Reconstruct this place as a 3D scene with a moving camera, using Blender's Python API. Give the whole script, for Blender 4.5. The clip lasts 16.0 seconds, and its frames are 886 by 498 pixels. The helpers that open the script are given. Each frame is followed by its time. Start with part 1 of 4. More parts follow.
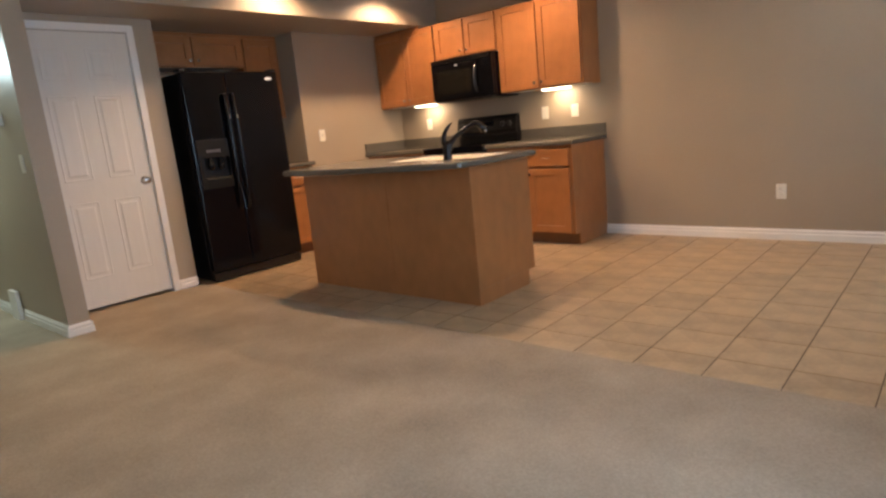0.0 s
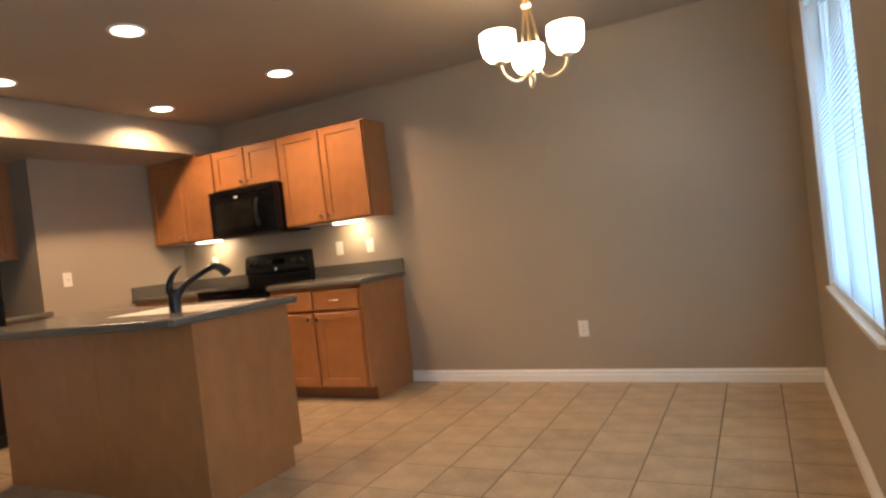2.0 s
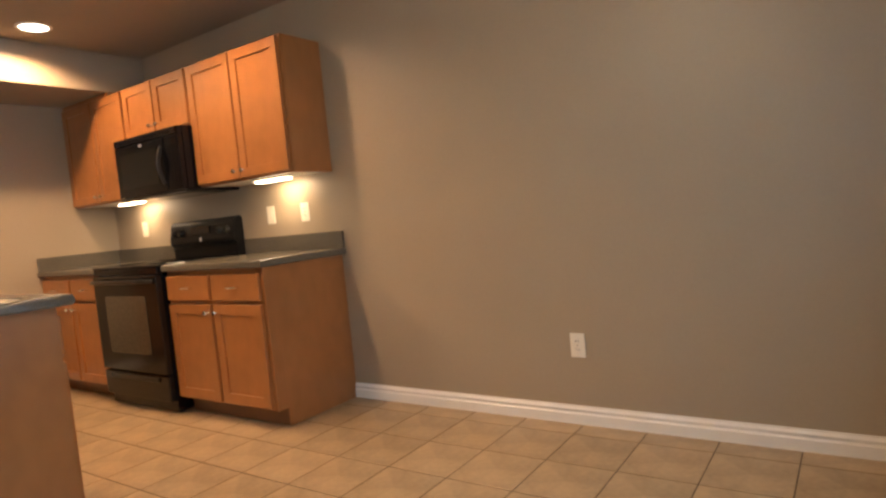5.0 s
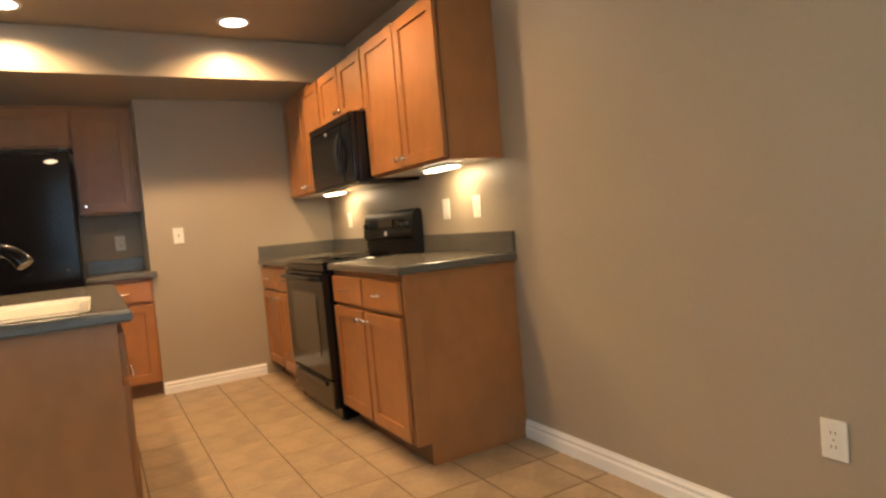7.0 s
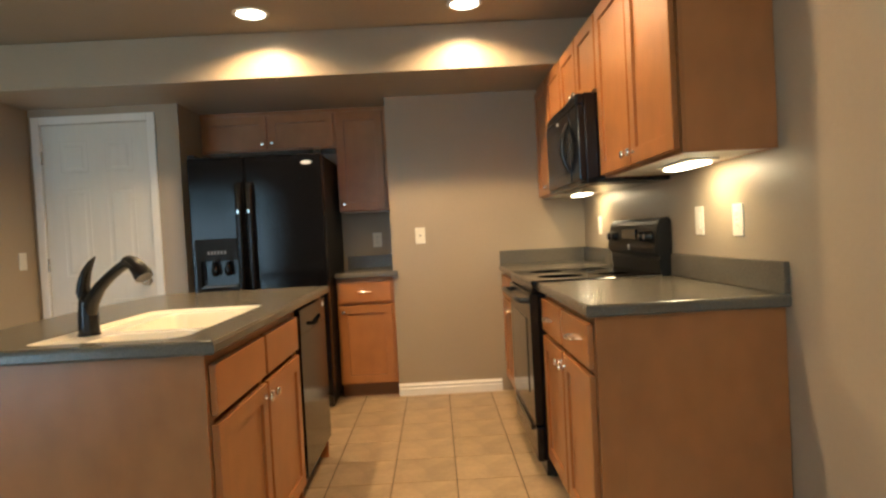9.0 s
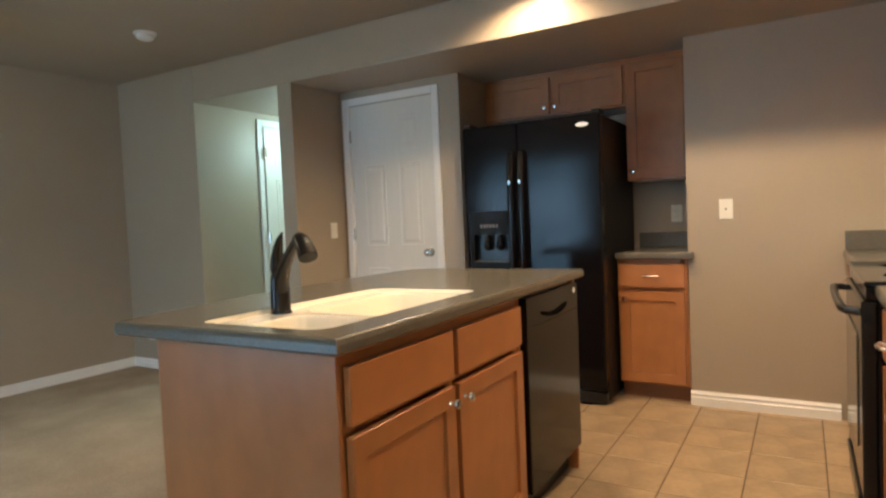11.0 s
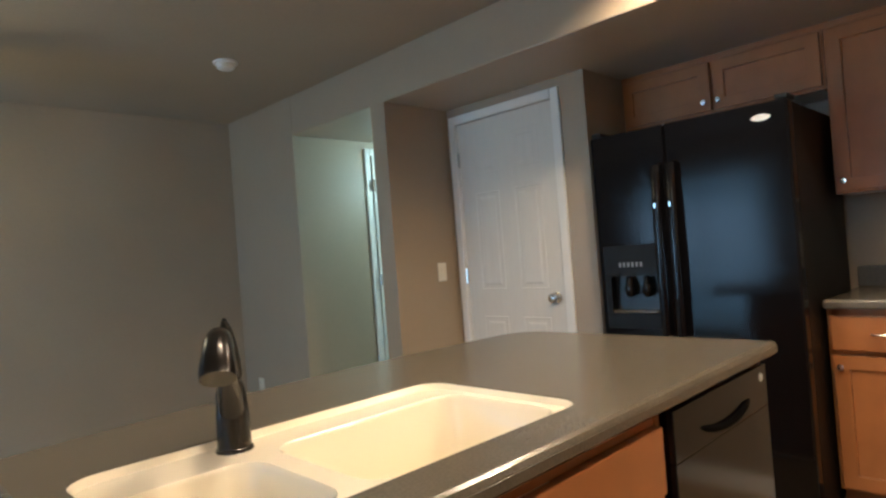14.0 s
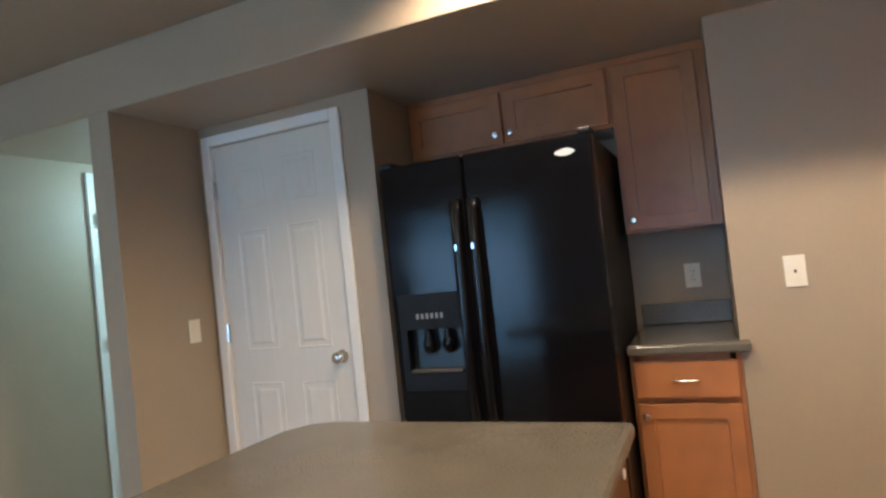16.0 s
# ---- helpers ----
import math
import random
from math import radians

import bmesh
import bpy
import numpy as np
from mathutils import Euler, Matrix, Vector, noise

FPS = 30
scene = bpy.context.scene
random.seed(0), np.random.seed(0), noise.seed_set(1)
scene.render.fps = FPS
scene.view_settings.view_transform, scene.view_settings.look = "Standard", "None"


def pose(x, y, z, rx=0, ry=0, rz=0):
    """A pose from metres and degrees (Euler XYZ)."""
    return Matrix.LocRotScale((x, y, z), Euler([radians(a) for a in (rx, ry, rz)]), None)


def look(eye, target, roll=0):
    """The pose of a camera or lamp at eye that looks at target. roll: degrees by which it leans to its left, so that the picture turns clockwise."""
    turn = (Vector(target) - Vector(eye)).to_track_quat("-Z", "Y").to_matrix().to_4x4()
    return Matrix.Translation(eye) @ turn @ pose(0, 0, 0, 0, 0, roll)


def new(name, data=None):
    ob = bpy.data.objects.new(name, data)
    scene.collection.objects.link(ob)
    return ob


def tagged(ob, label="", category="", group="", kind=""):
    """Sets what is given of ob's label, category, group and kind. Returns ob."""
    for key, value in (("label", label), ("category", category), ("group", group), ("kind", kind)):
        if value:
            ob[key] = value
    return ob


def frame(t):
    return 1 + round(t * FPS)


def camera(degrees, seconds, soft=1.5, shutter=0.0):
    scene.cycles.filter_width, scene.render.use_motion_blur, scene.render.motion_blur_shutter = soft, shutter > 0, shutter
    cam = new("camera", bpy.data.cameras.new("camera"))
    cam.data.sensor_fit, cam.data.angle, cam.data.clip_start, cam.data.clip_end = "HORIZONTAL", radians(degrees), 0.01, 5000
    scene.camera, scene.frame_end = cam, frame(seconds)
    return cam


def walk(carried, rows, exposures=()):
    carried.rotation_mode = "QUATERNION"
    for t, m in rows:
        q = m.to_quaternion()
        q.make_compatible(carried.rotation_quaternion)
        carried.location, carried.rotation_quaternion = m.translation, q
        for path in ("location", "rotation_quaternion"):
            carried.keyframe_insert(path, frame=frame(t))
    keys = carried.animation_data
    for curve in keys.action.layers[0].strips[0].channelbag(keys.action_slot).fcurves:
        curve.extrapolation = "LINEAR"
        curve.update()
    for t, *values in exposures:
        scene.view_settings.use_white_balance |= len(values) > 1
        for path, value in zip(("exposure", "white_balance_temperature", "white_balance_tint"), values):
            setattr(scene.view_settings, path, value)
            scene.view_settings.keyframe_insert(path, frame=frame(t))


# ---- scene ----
cam = camera(72, 16.0, soft=2.5)
PATH = [
    (0, (2.579, -5.220, 1.120), (1.275, -3.755, 0.729), -5.7),
    (0.5, (2.563, -5.024, 1.123), (1.401, -3.421, 0.839), -6.2),
    (1, (2.539, -4.901, 1.161), (1.528, -3.184, 0.984), -6.7),
    (1.5, (2.583, -4.602, 1.140), (1.639, -2.841, 1.067), -6.8),
    (2, (2.616, -4.282, 1.111), (1.702, -2.503, 1.087), -6.6),
    (2.5, (2.600, -4.011, 1.099), (1.702, -2.224, 1.072), -6.4),
    (3, (2.581, -3.738, 1.070), (1.686, -1.950, 1.030), -6.1),
    (3.5, (2.586, -3.437, 1.065), (1.680, -1.655, 1.000), -5.8),
    (6, (2.582, -2.242, 1.075), (1.166, -0.838, 0.927), -5.9),
    (6.5, (2.492, -2.013, 1.101), (0.911, -0.795, 0.965), -5.7),
    (7, (2.407, -1.754, 1.097), (0.672, -0.763, 1.002), -5.1),
    (7.5, (2.311, -1.573, 1.123), (0.469, -0.797, 1.052), -4.3),
    (8, (2.182, -1.414, 1.142), (0.262, -0.857, 1.086), -3.7),
    (8.5, (2.045, -1.229, 1.148), (0.067, -0.935, 1.102), -3.2),
    (9, (1.907, -1.089, 1.154), (-0.092, -1.065, 1.107), -3.0),
    (9.5, (1.760, -0.959, 1.159), (-0.223, -1.218, 1.107), -2.7),
    (10, (1.620, -0.869, 1.152), (-0.307, -1.403, 1.094), -2.6),
    (12.5, (0.870, -0.803, 1.188), (-0.488, -2.269, 1.099), -3.4),
    (13, (0.736, -0.899, 1.209), (-0.564, -2.417, 1.152), -3.9),
    (13.5, (0.615, -1.007, 1.221), (-0.718, -2.498, 1.203), -4.2),
    (14, (0.494, -1.098, 1.223), (-0.913, -2.519, 1.245), -4.4),
    (14.5, (0.389, -1.163, 1.274), (-1.109, -2.488, 1.300), -4.9),
    (15, (0.233, -1.239, 1.272), (-1.355, -2.453, 1.329), -5.1),
    (15.5, (0.165, -1.378, 1.305), (-1.552, -2.402, 1.366), -5.6),
    (16, (0.074, -1.475, 1.309), (-1.760, -2.270, 1.366), -6.1),
]
walk(cam, [(t, look(eye, target, roll)) for t, eye, target, roll in PATH], [(0, 0.12, 6400, 22), (2, 0.1, 6450, 19), (3.5, 0.08, 6900, 23), (6.5, 0.16, 7100, 16), (9, 0.16, 6450, 5), (12.5, 0.2, 5450, 6), (14, 0.03, 5400, 6), (16, 0.24, 5150, 7)])


# ---- light ----
world = bpy.data.worlds.new("world")
scene.world = world
world.use_nodes = True
wn = world.node_tree.nodes
sky = wn.new("ShaderNodeTexSky")
sky.sky_type, sky.sun_disc, sky.sun_elevation, sky.sun_rotation = "NISHITA", False, radians(35), radians(200)
world.node_tree.links.new(sky.outputs[0], wn["Background"].inputs[0])
wn["Background"].inputs[1].default_value = 0.1


def lamp(name, kind, place, target, energy, colour, size=0.1, spot=None, blend=0.3, size_y=None):
    data = bpy.data.lights.new(name, kind)
    data.energy, data.color = energy, colour
    if kind == "AREA":
        data.size = size
        if size_y:
            data.shape, data.size_y = "RECTANGLE", size_y
    else:
        data.shadow_soft_size = size
    if kind == "SPOT":
        data.spot_size, data.spot_blend = radians(spot), blend
    ob = new(name, data)
    ob.matrix_world = look(place, target)
    return ob


WARM = (1.0, 0.68, 0.38)
CANS = [(x, y) for x in (-0.285, -1.537) for y in (-0.857, -2.05)]
CEIL, SOFFIT = 2.44, 2.160
for cx, cy in CANS:
    lamp("downlight_lamp", "SPOT", (cx - 0.06, cy, CEIL - 0.006), (cx - 0.06, cy, 0), 122, WARM, 0.045, 150, 0.60)
for ux in (-0.36, -1.98):
    lamp("undercabinet_lamp", "AREA", (ux, -0.115, 1.343), (ux, -0.02, 1.0), 1.9, (1.0, 0.76, 0.45), 0.13, size_y=0.06)
lamp("window_lamp", "AREA", (2.885, -1.50, 1.38), (0.0, -1.50, 1.38), 7, (0.53, 0.79, 1.0), 1.35, size_y=1.36)
lamp("patio_door_lamp", "AREA", (2.93, -4.36, 1.10), (1.75, -4.36, 0.20), 17, (0.62, 0.79, 1.0), 1.60, size_y=1.3)
lamp("hall_lamp", "POINT", (-3.30, -4.20, 2.00), (0, 0, 0), 50, (0.70, 1.0, 0.97), 0.13)
CHX, CHY, CHZ = 1.755, -1.465, 1.80
FANX, FANY = 0.43, -4.82


# ---- materials ----
def material(name, colour, rough=0.5, metal=0.0, vary=0.0, scale=6.0, fine=0.0, fine_scale=90.0, bump=0.0, bump_scale=120.0,
             emit=0.0, coat=0.0, piece=0.0, island=0.0, stretch=(1, 1, 1), spec=0.5):
    m = bpy.data.materials.new(name)
    m.use_nodes = True
    nt = m.node_tree
    n, l = nt.nodes, nt.links
    b = n["Principled BSDF"]
    b.inputs["Base Color"].default_value = (*colour, 1)
    b.inputs["Roughness"].default_value = rough
    b.inputs["Metallic"].default_value = metal
    b.inputs["Specular IOR Level"].default_value = spec
    b.inputs["Coat Weight"].default_value = coat
    b.inputs["Coat Roughness"].default_value = 0.15
    tc = n.new("ShaderNodeTexCoord")
    mp = n.new("ShaderNodeMapping")
    mp.inputs["Scale"].default_value = stretch
    l.new(tc.outputs["Object"], mp.inputs[0])
    if vary or fine or piece:
        base = n.new("ShaderNodeHueSaturation")
        base.inputs["Color"].default_value = (*colour, 1)
        total = None

        def add(sock, amount):
            nonlocal total
            mm = n.new("ShaderNodeMath")
            mm.operation = "MULTIPLY_ADD"
            l.new(sock, mm.inputs[0])
            mm.inputs[1].default_value = 2 * amount
            if total is None:
                mm.inputs[2].default_value = 1 - amount
            else:
                sub = n.new("ShaderNodeMath")
                sub.operation = "SUBTRACT"
                l.new(total, sub.inputs[0])
                sub.inputs[1].default_value = amount
                l.new(sub.outputs[0], mm.inputs[2])
            total = mm.outputs[0]

        for amount, sc, detail in ((vary, scale, 3), (fine, fine_scale, 2)):
            if amount:
                t = n.new("ShaderNodeTexNoise")
                t.inputs["Scale"].default_value = sc
                t.inputs["Detail"].default_value = detail
                l.new(mp.outputs[0], t.inputs["Vector"])
                r = n.new("ShaderNodeMapRange")
                r.inputs[1].default_value, r.inputs[2].default_value = 0.3, 0.7
                l.new(t.outputs[0], r.inputs[0])
                add(r.outputs[0], amount)
        if piece:
            oi = n.new("ShaderNodeObjectInfo")
            add(oi.outputs["Random"], piece)
        l.new(total, base.inputs["Value"])
        l.new(base.outputs[0], b.inputs["Base Color"])
    if bump:
        t = n.new("ShaderNodeTexNoise")
        t.inputs["Scale"].default_value = bump_scale
        t.inputs["Detail"].default_value = 3
        l.new(mp.outputs[0], t.inputs["Vector"])
        bp = n.new("ShaderNodeBump")
        bp.inputs["Strength"].default_value = bump
        bp.inputs["Distance"].default_value = 0.004
        l.new(t.outputs[0], bp.inputs["Height"])
        l.new(bp.outputs[0], b.inputs["Normal"])
    if emit:
        b.inputs["Emission Color"].default_value = (*colour, 1)
        b.inputs["Emission Strength"].default_value = emit
    return m


M_WALL = material("taupe wall paint", (0.365, 0.295, 0.212), 0.42, vary=0.04, scale=1.2, fine=0.015, fine_scale=60, bump=0.03, bump_scale=260)
M_CEIL = material("taupe ceiling paint", (0.34, 0.275, 0.198), 0.75, vary=0.03, scale=1.5, fine=0.03, fine_scale=70, bump=0.06, bump_scale=160)
M_HALL = material("pale hall paint", (0.42, 0.39, 0.32), 0.6, vary=0.03, scale=1.5, bump=0.12, bump_scale=160)
M_TRIM = material("white trim paint", (0.80, 0.77, 0.71), 0.35, vary=0.02, scale=8)
M_DOOR = material("white door paint", (0.70, 0.66, 0.58), 0.4, vary=0.02, scale=5, bump=0.05, bump_scale=60, stretch=(6, 6, 1))
M_CARPET = material("beige carpet", (0.385, 0.310, 0.222), 0.95, vary=0.15, scale=2.4, fine=0.11, fine_scale=120, bump=0.8, bump_scale=260, spec=0.1)
M_TILE = material("beige ceramic tile", (0.410, 0.292, 0.170), 0.36, vary=0.19, scale=6, fine=0.08, fine_scale=38, bump=0.06, bump_scale=18, piece=0.09)
M_GROUT = material("brown grout", (0.125, 0.086, 0.053), 0.9, vary=0.15, scale=14, bump=0.3, bump_scale=200)
M_WOOD = material("honey maple", (0.366, 0.148, 0.048), 0.32, vary=0.08, scale=1.6, fine=0.06, fine_scale=6.5, stretch=(1.9, 1.9, 1.3), piece=0.07, spec=0.5)
M_WOODH = material("honey maple, level grain", (0.366, 0.148, 0.048), 0.32, vary=0.08, scale=1.6, fine=0.06, fine_scale=6.5, stretch=(1.3, 1.9, 1.9), piece=0.07, spec=0.5)
# toe kicks: maple at little more than half the cabinets' colour value
M_WOODD = material("maple toe kick, darker tone", (0.20, 0.085, 0.032), 0.45, vary=0.1, scale=5)
M_PLY = material("pale cabinet underside", (0.76, 0.72, 0.63), 0.4, vary=0.04, scale=6)
M_TOP = material("grey-brown speckled laminate", (0.112, 0.099, 0.077), 0.26, vary=0.07, scale=5, fine=0.15, fine_scale=210, coat=0.10)
M_BLACK = material("gloss black enamel", (0.004, 0.004, 0.005), 0.14, vary=0.1, scale=4, spec=0.31)
M_FRIDGE = material("textured black steel", (0.004, 0.004, 0.005), 0.11, vary=0.1, scale=5, spec=0.21, bump=0.05, bump_scale=110)
M_BUTTON = material("grey button print", (0.20, 0.20, 0.20), 0.4)
M_CASE = material("pebbled black case paint", (0.006, 0.006, 0.006), 0.45, vary=0.15, scale=9, bump=0.3, bump_scale=260, spec=0.22)
M_BPLAS = material("black plastic", (0.006, 0.006, 0.006), 0.30, vary=0.15, scale=20)
M_BGLASS = material("black glass", (0.004, 0.004, 0.005), 0.06)
M_OVEN = material("reflective black oven enamel", (0.008, 0.007, 0.006), 0.16, vary=0.15, scale=5, spec=0.36)
# on the oven window this grey stands in for a reflection in dark glass
M_OVENWIN = material("grey oven window", (0.075, 0.064, 0.046), 0.10, vary=0.15, scale=60)
M_SMOKE = material("smoky screened glass", (0.011, 0.010, 0.008), 0.08, vary=0.15, scale=50)
M_NICKEL = material("satin nickel", (0.70, 0.66, 0.60), 0.20, 1.0, vary=0.05, scale=30)
M_PULL = material("polished nickel", (0.84, 0.80, 0.74), 0.25, 1.0, vary=0.03, scale=30)
M_CHROME = material("bright chrome", (0.8, 0.8, 0.8), 0.12, 1.0)
M_BRONZE = material("oil-rubbed bronze", (0.012, 0.010, 0.009), 0.24, 0.4, vary=0.2, scale=25)
M_SINK = material("biscuit enamel", (0.84, 0.78, 0.64), 0.18, vary=0.02, scale=5, coat=0.4)
M_PLATE = material("ivory plastic plate", (0.78, 0.74, 0.64), 0.35, vary=0.02, scale=30)
M_SLOT = material("dark slot", (0.03, 0.028, 0.025), 0.6)
M_VOID = material("unlit cavity black", (0.003, 0.003, 0.003), 0.9, spec=0.05)
M_BADGE = material("silver badge", (0.75, 0.75, 0.74), 0.3, 0.3)
M_GOLD = material("brushed brass-nickel", (0.66, 0.53, 0.33), 0.28, 1.0, vary=0.06, scale=30)
M_SHADE = material("lit frosted glass", (1.0, 0.83, 0.57), 0.4, emit=21.0)
M_FANGLASS = material("lit fan globe", (1.0, 0.78, 0.42), 0.4, emit=25.0)
M_CANLENS = material("lit downlight lens", (1.0, 0.90, 0.74), 0.4, emit=9.0)
M_UNDER = material("lit lamp diffuser", (1.0, 0.86, 0.60), 0.4, emit=10.0)
M_BLADE = material("dark walnut blade", (0.030, 0.018, 0.012), 0.4, vary=0.2, scale=6, stretch=(1, 8, 8))
M_DOME = material("lit hall dome", (0.86, 1.0, 0.93), 0.4, emit=4.0)
M_DETECT = material("white detector plastic", (0.72, 0.70, 0.66), 0.45)
M_VINYL = material("white vinyl window frame", (0.78, 0.80, 0.80), 0.35)
M_SKYCARD = material("bright overcast sky", (0.48, 0.77, 1.0), 1.0, emit=4.2)

M_SLAT = material("white blind slat", (0.80, 0.83, 0.85), 0.5)
nt = M_SLAT.node_tree
trans = nt.nodes.new("ShaderNodeBsdfTranslucent")
trans.inputs[0].default_value = (0.78, 0.90, 1.0, 1)
mix = nt.nodes.new("ShaderNodeMixShader")
mix.inputs[0].default_value = 0.72
nt.links.new(nt.nodes["Principled BSDF"].outputs[0], mix.inputs[1])
nt.links.new(trans.outputs[0], mix.inputs[2])
nt.links.new(mix.outputs[0], nt.nodes["Material Output"].inputs[0])

M_GLASS = bpy.data.materials.new("window glass")
M_GLASS.use_nodes = True
gb = M_GLASS.node_tree.nodes["Principled BSDF"]
gb.inputs["Transmission Weight"].default_value, gb.inputs["Roughness"].default_value, gb.inputs["IOR"].default_value = 1.0, 0.0, 1.45


# ---- mesh helpers ----
def link_mesh(name, bm, mat, parent=None, label="", smooth=False):
    me = bpy.data.meshes.new(name)
    bmesh.ops.recalc_face_normals(bm, faces=bm.faces[:])
    bm.to_mesh(me)
    bm.free()
    me.materials.append(mat)
    if smooth:
        me.polygons.foreach_set("use_smooth", [True] * len(me.polygons))
        me.set_sharp_from_angle(angle=radians(35))
    ob = new(name, me)
    if parent is not None:
        ob.parent = parent
    if label:
        ob["label"] = label
    return ob


def part(name, bm, mat, parent, label="", smooth=False):
    return link_mesh(name, bm, mat, parent, label, smooth)


def thing(name, m, label, category, group="", kind=""):
    ob = new(name)
    ob.empty_display_size = 0.1
    ob.matrix_world = m
    return tagged(ob, label, category, group, kind)


def add_box(bm, x0, x1, y0, y1, z0, z1, bevel=0.0):
    x0, x1 = min(x0, x1), max(x0, x1)
    y0, y1 = min(y0, y1), max(y0, y1)
    vs = bmesh.ops.create_cube(bm, size=1.0)["verts"]
    for v in vs:
        v.co = ((x0 + x1) / 2 + v.co.x * (x1 - x0), (y0 + y1) / 2 + v.co.y * (y1 - y0), (z0 + z1) / 2 + v.co.z * (z1 - z0))
    if bevel:
        es = list({e for v in vs for e in v.link_edges})
        bmesh.ops.bevel(bm, geom=es, offset=bevel, segments=2, profile=0.6, affect="EDGES", clamp_overlap=True)
    return bm


def box(x0, x1, y0, y1, z0, z1, bevel=0.0):
    return add_box(bmesh.new(), x0, x1, y0, y1, z0, z1, bevel)


def spin(profile, steps=24, centre=(0, 0, 0), axis="Z", bm=None):
    """A turned shape from (radius, height) pairs."""
    bm = bm or bmesh.new()
    rings = []
    for r, h in profile:
        ring = []
        for i in range(steps):
            a = 2 * math.pi * i / steps
            p = Vector((r * math.cos(a), r * math.sin(a), h))
            if axis == "Y":
                p = Vector((p.x, -p.z, p.y))
            elif axis == "X":
                p = Vector((p.z, p.x, p.y))
            ring.append(bm.verts.new(p + Vector(centre)))
        rings.append(ring)
    for a, b in zip(rings, rings[1:]):
        for i in range(steps):
            j = (i + 1) % steps
            bm.faces.new((a[i], a[j], b[j], b[i]))
    if profile[0][0] > 1e-5:
        bm.faces.new(rings[0])
    if profile[-1][0] > 1e-5:
        bm.faces.new(rings[-1])
    bmesh.ops.remove_doubles(bm, verts=[v for ring in rings for v in ring], dist=1e-6)
    return bm


def tube(points, radius, steps=10, bm=None, flat=1.0):
    """A bent rod through the points; radius may be a list."""
    bm = bm or bmesh.new()
    pts = [Vector(p) for p in points]
    rad = radius if isinstance(radius, (list, tuple)) else [radius] * len(pts)
    rings, up = [], None
    for i, p in enumerate(pts):
        d = (pts[min(i + 1, len(pts) - 1)] - pts[max(i - 1, 0)]).normalized()
        if up is None:
            up = Vector((0, 0, 1)) if abs(d.z) < 0.9 else Vector((1, 0, 0))
        side = d.cross(up).normalized()
        up = side.cross(d).normalized()
        rings.append([bm.verts.new(p + rad[i] * (math.cos(2 * math.pi * k / steps) * side * flat + math.sin(2 * math.pi * k / steps) * up)) for k in range(steps)])
    for a, b in zip(rings, rings[1:]):
        for k in range(steps):
            j = (k + 1) % steps
            bm.faces.new((a[k], a[j], b[j], b[k]))
    bm.faces.new(rings[0])
    bm.faces.new(rings[-1])
    return bm


def arc(p0, p1, p2, n=10):
    """Points of a smooth bend from p0 to p2 pulled towards p1."""
    p0, p1, p2 = Vector(p0), Vector(p1), Vector(p2)
    return [(1 - t) ** 2 * p0 + 2 * t * (1 - t) * p1 + t * t * p2 for t in [i / n for i in range(n + 1)]]


def offset(loop, d):
    out = []
    for i, p in enumerate(loop):
        a, b = Vector(loop[i - 1]), Vector(loop[(i + 1) % len(loop)])
        p = Vector(p)
        n1 = Vector((-(p - a).y, (p - a).x)).normalized()
        n2 = Vector((-(b - p).y, (b - p).x)).normalized()
        n = (n1 + n2).normalized()
        out.append(p + n * (d / max(0.3, n.dot(n1))))
    return out


def rounded(x0, x1, y0, y1, r, n=5):
    pts = []
    for cx, cy, a0 in ((x1 - r, y1 - r, 0), (x0 + r, y1 - r, 90), (x0 + r, y0 + r, 180), (x1 - r, y0 + r, 270)):
        pts += [(cx + r * math.cos(radians(a0 + 90 * i / n)), cy + r * math.sin(radians(a0 + 90 * i / n))) for i in range(n + 1)]
    return pts


UPRIGHT = Matrix(((1, 0, 0, 0), (0, 0, -1, 0), (0, 1, 0, 0), (0, 0, 0, 1)))


def upright(bm):
    """Stands a flat slab up, so that its top faces -y."""
    bm.transform(UPRIGHT)
    return bm


def slab(outer, z0, z1, holes=(), edge=0.006):
    """A worktop: counter-clockwise outline, rounded edge, holes through it."""
    bm = bmesh.new()
    levels = [(edge * 0.6, z0), (0, z0 + edge * 0.6), (0, z1 - edge), (edge * 0.3, z1 - edge * 0.3), (edge, z1)]
    rings = [[bm.verts.new((p[0], p[1], z)) for p in offset(outer, d)] for d, z in levels]
    for a, b in zip(rings, rings[1:]):
        for i in range(len(a)):
            j = (i + 1) % len(a)
            bm.faces.new((a[i], a[j], b[j], b[i]))
    hole_rings = []
    for h in holes:
        lo, hi = [bm.verts.new((p[0], p[1], z0)) for p in h], [bm.verts.new((p[0], p[1], z1)) for p in h]
        for i in range(len(lo)):
            j = (i + 1) % len(lo)
            bm.faces.new((lo[i], lo[j], hi[j], hi[i]))
        hole_rings.append((lo, hi))
    for which, ring in ((0, rings[0]), (1, rings[-1])):
        edges = []
        for loop in [ring] + [h[which] for h in hole_rings]:
            for i in range(len(loop)):
                e = bm.edges.get((loop[i], loop[(i + 1) % len(loop)])) or bm.edges.new((loop[i], loop[(i + 1) % len(loop)]))
                edges.append(e)
        bmesh.ops.triangle_fill(bm, use_beauty=True, use_dissolve=False, edges=edges)
    return bm


# ---- setting ----
def wall(name, x0, x1, y0, y1, z0, z1, mat=None, label="taupe painted drywall wall"):
    return tagged(link_mesh(name, box(x0, x1, y0, y1, z0, z1), mat or M_WALL), label, "wall", kind="structure")


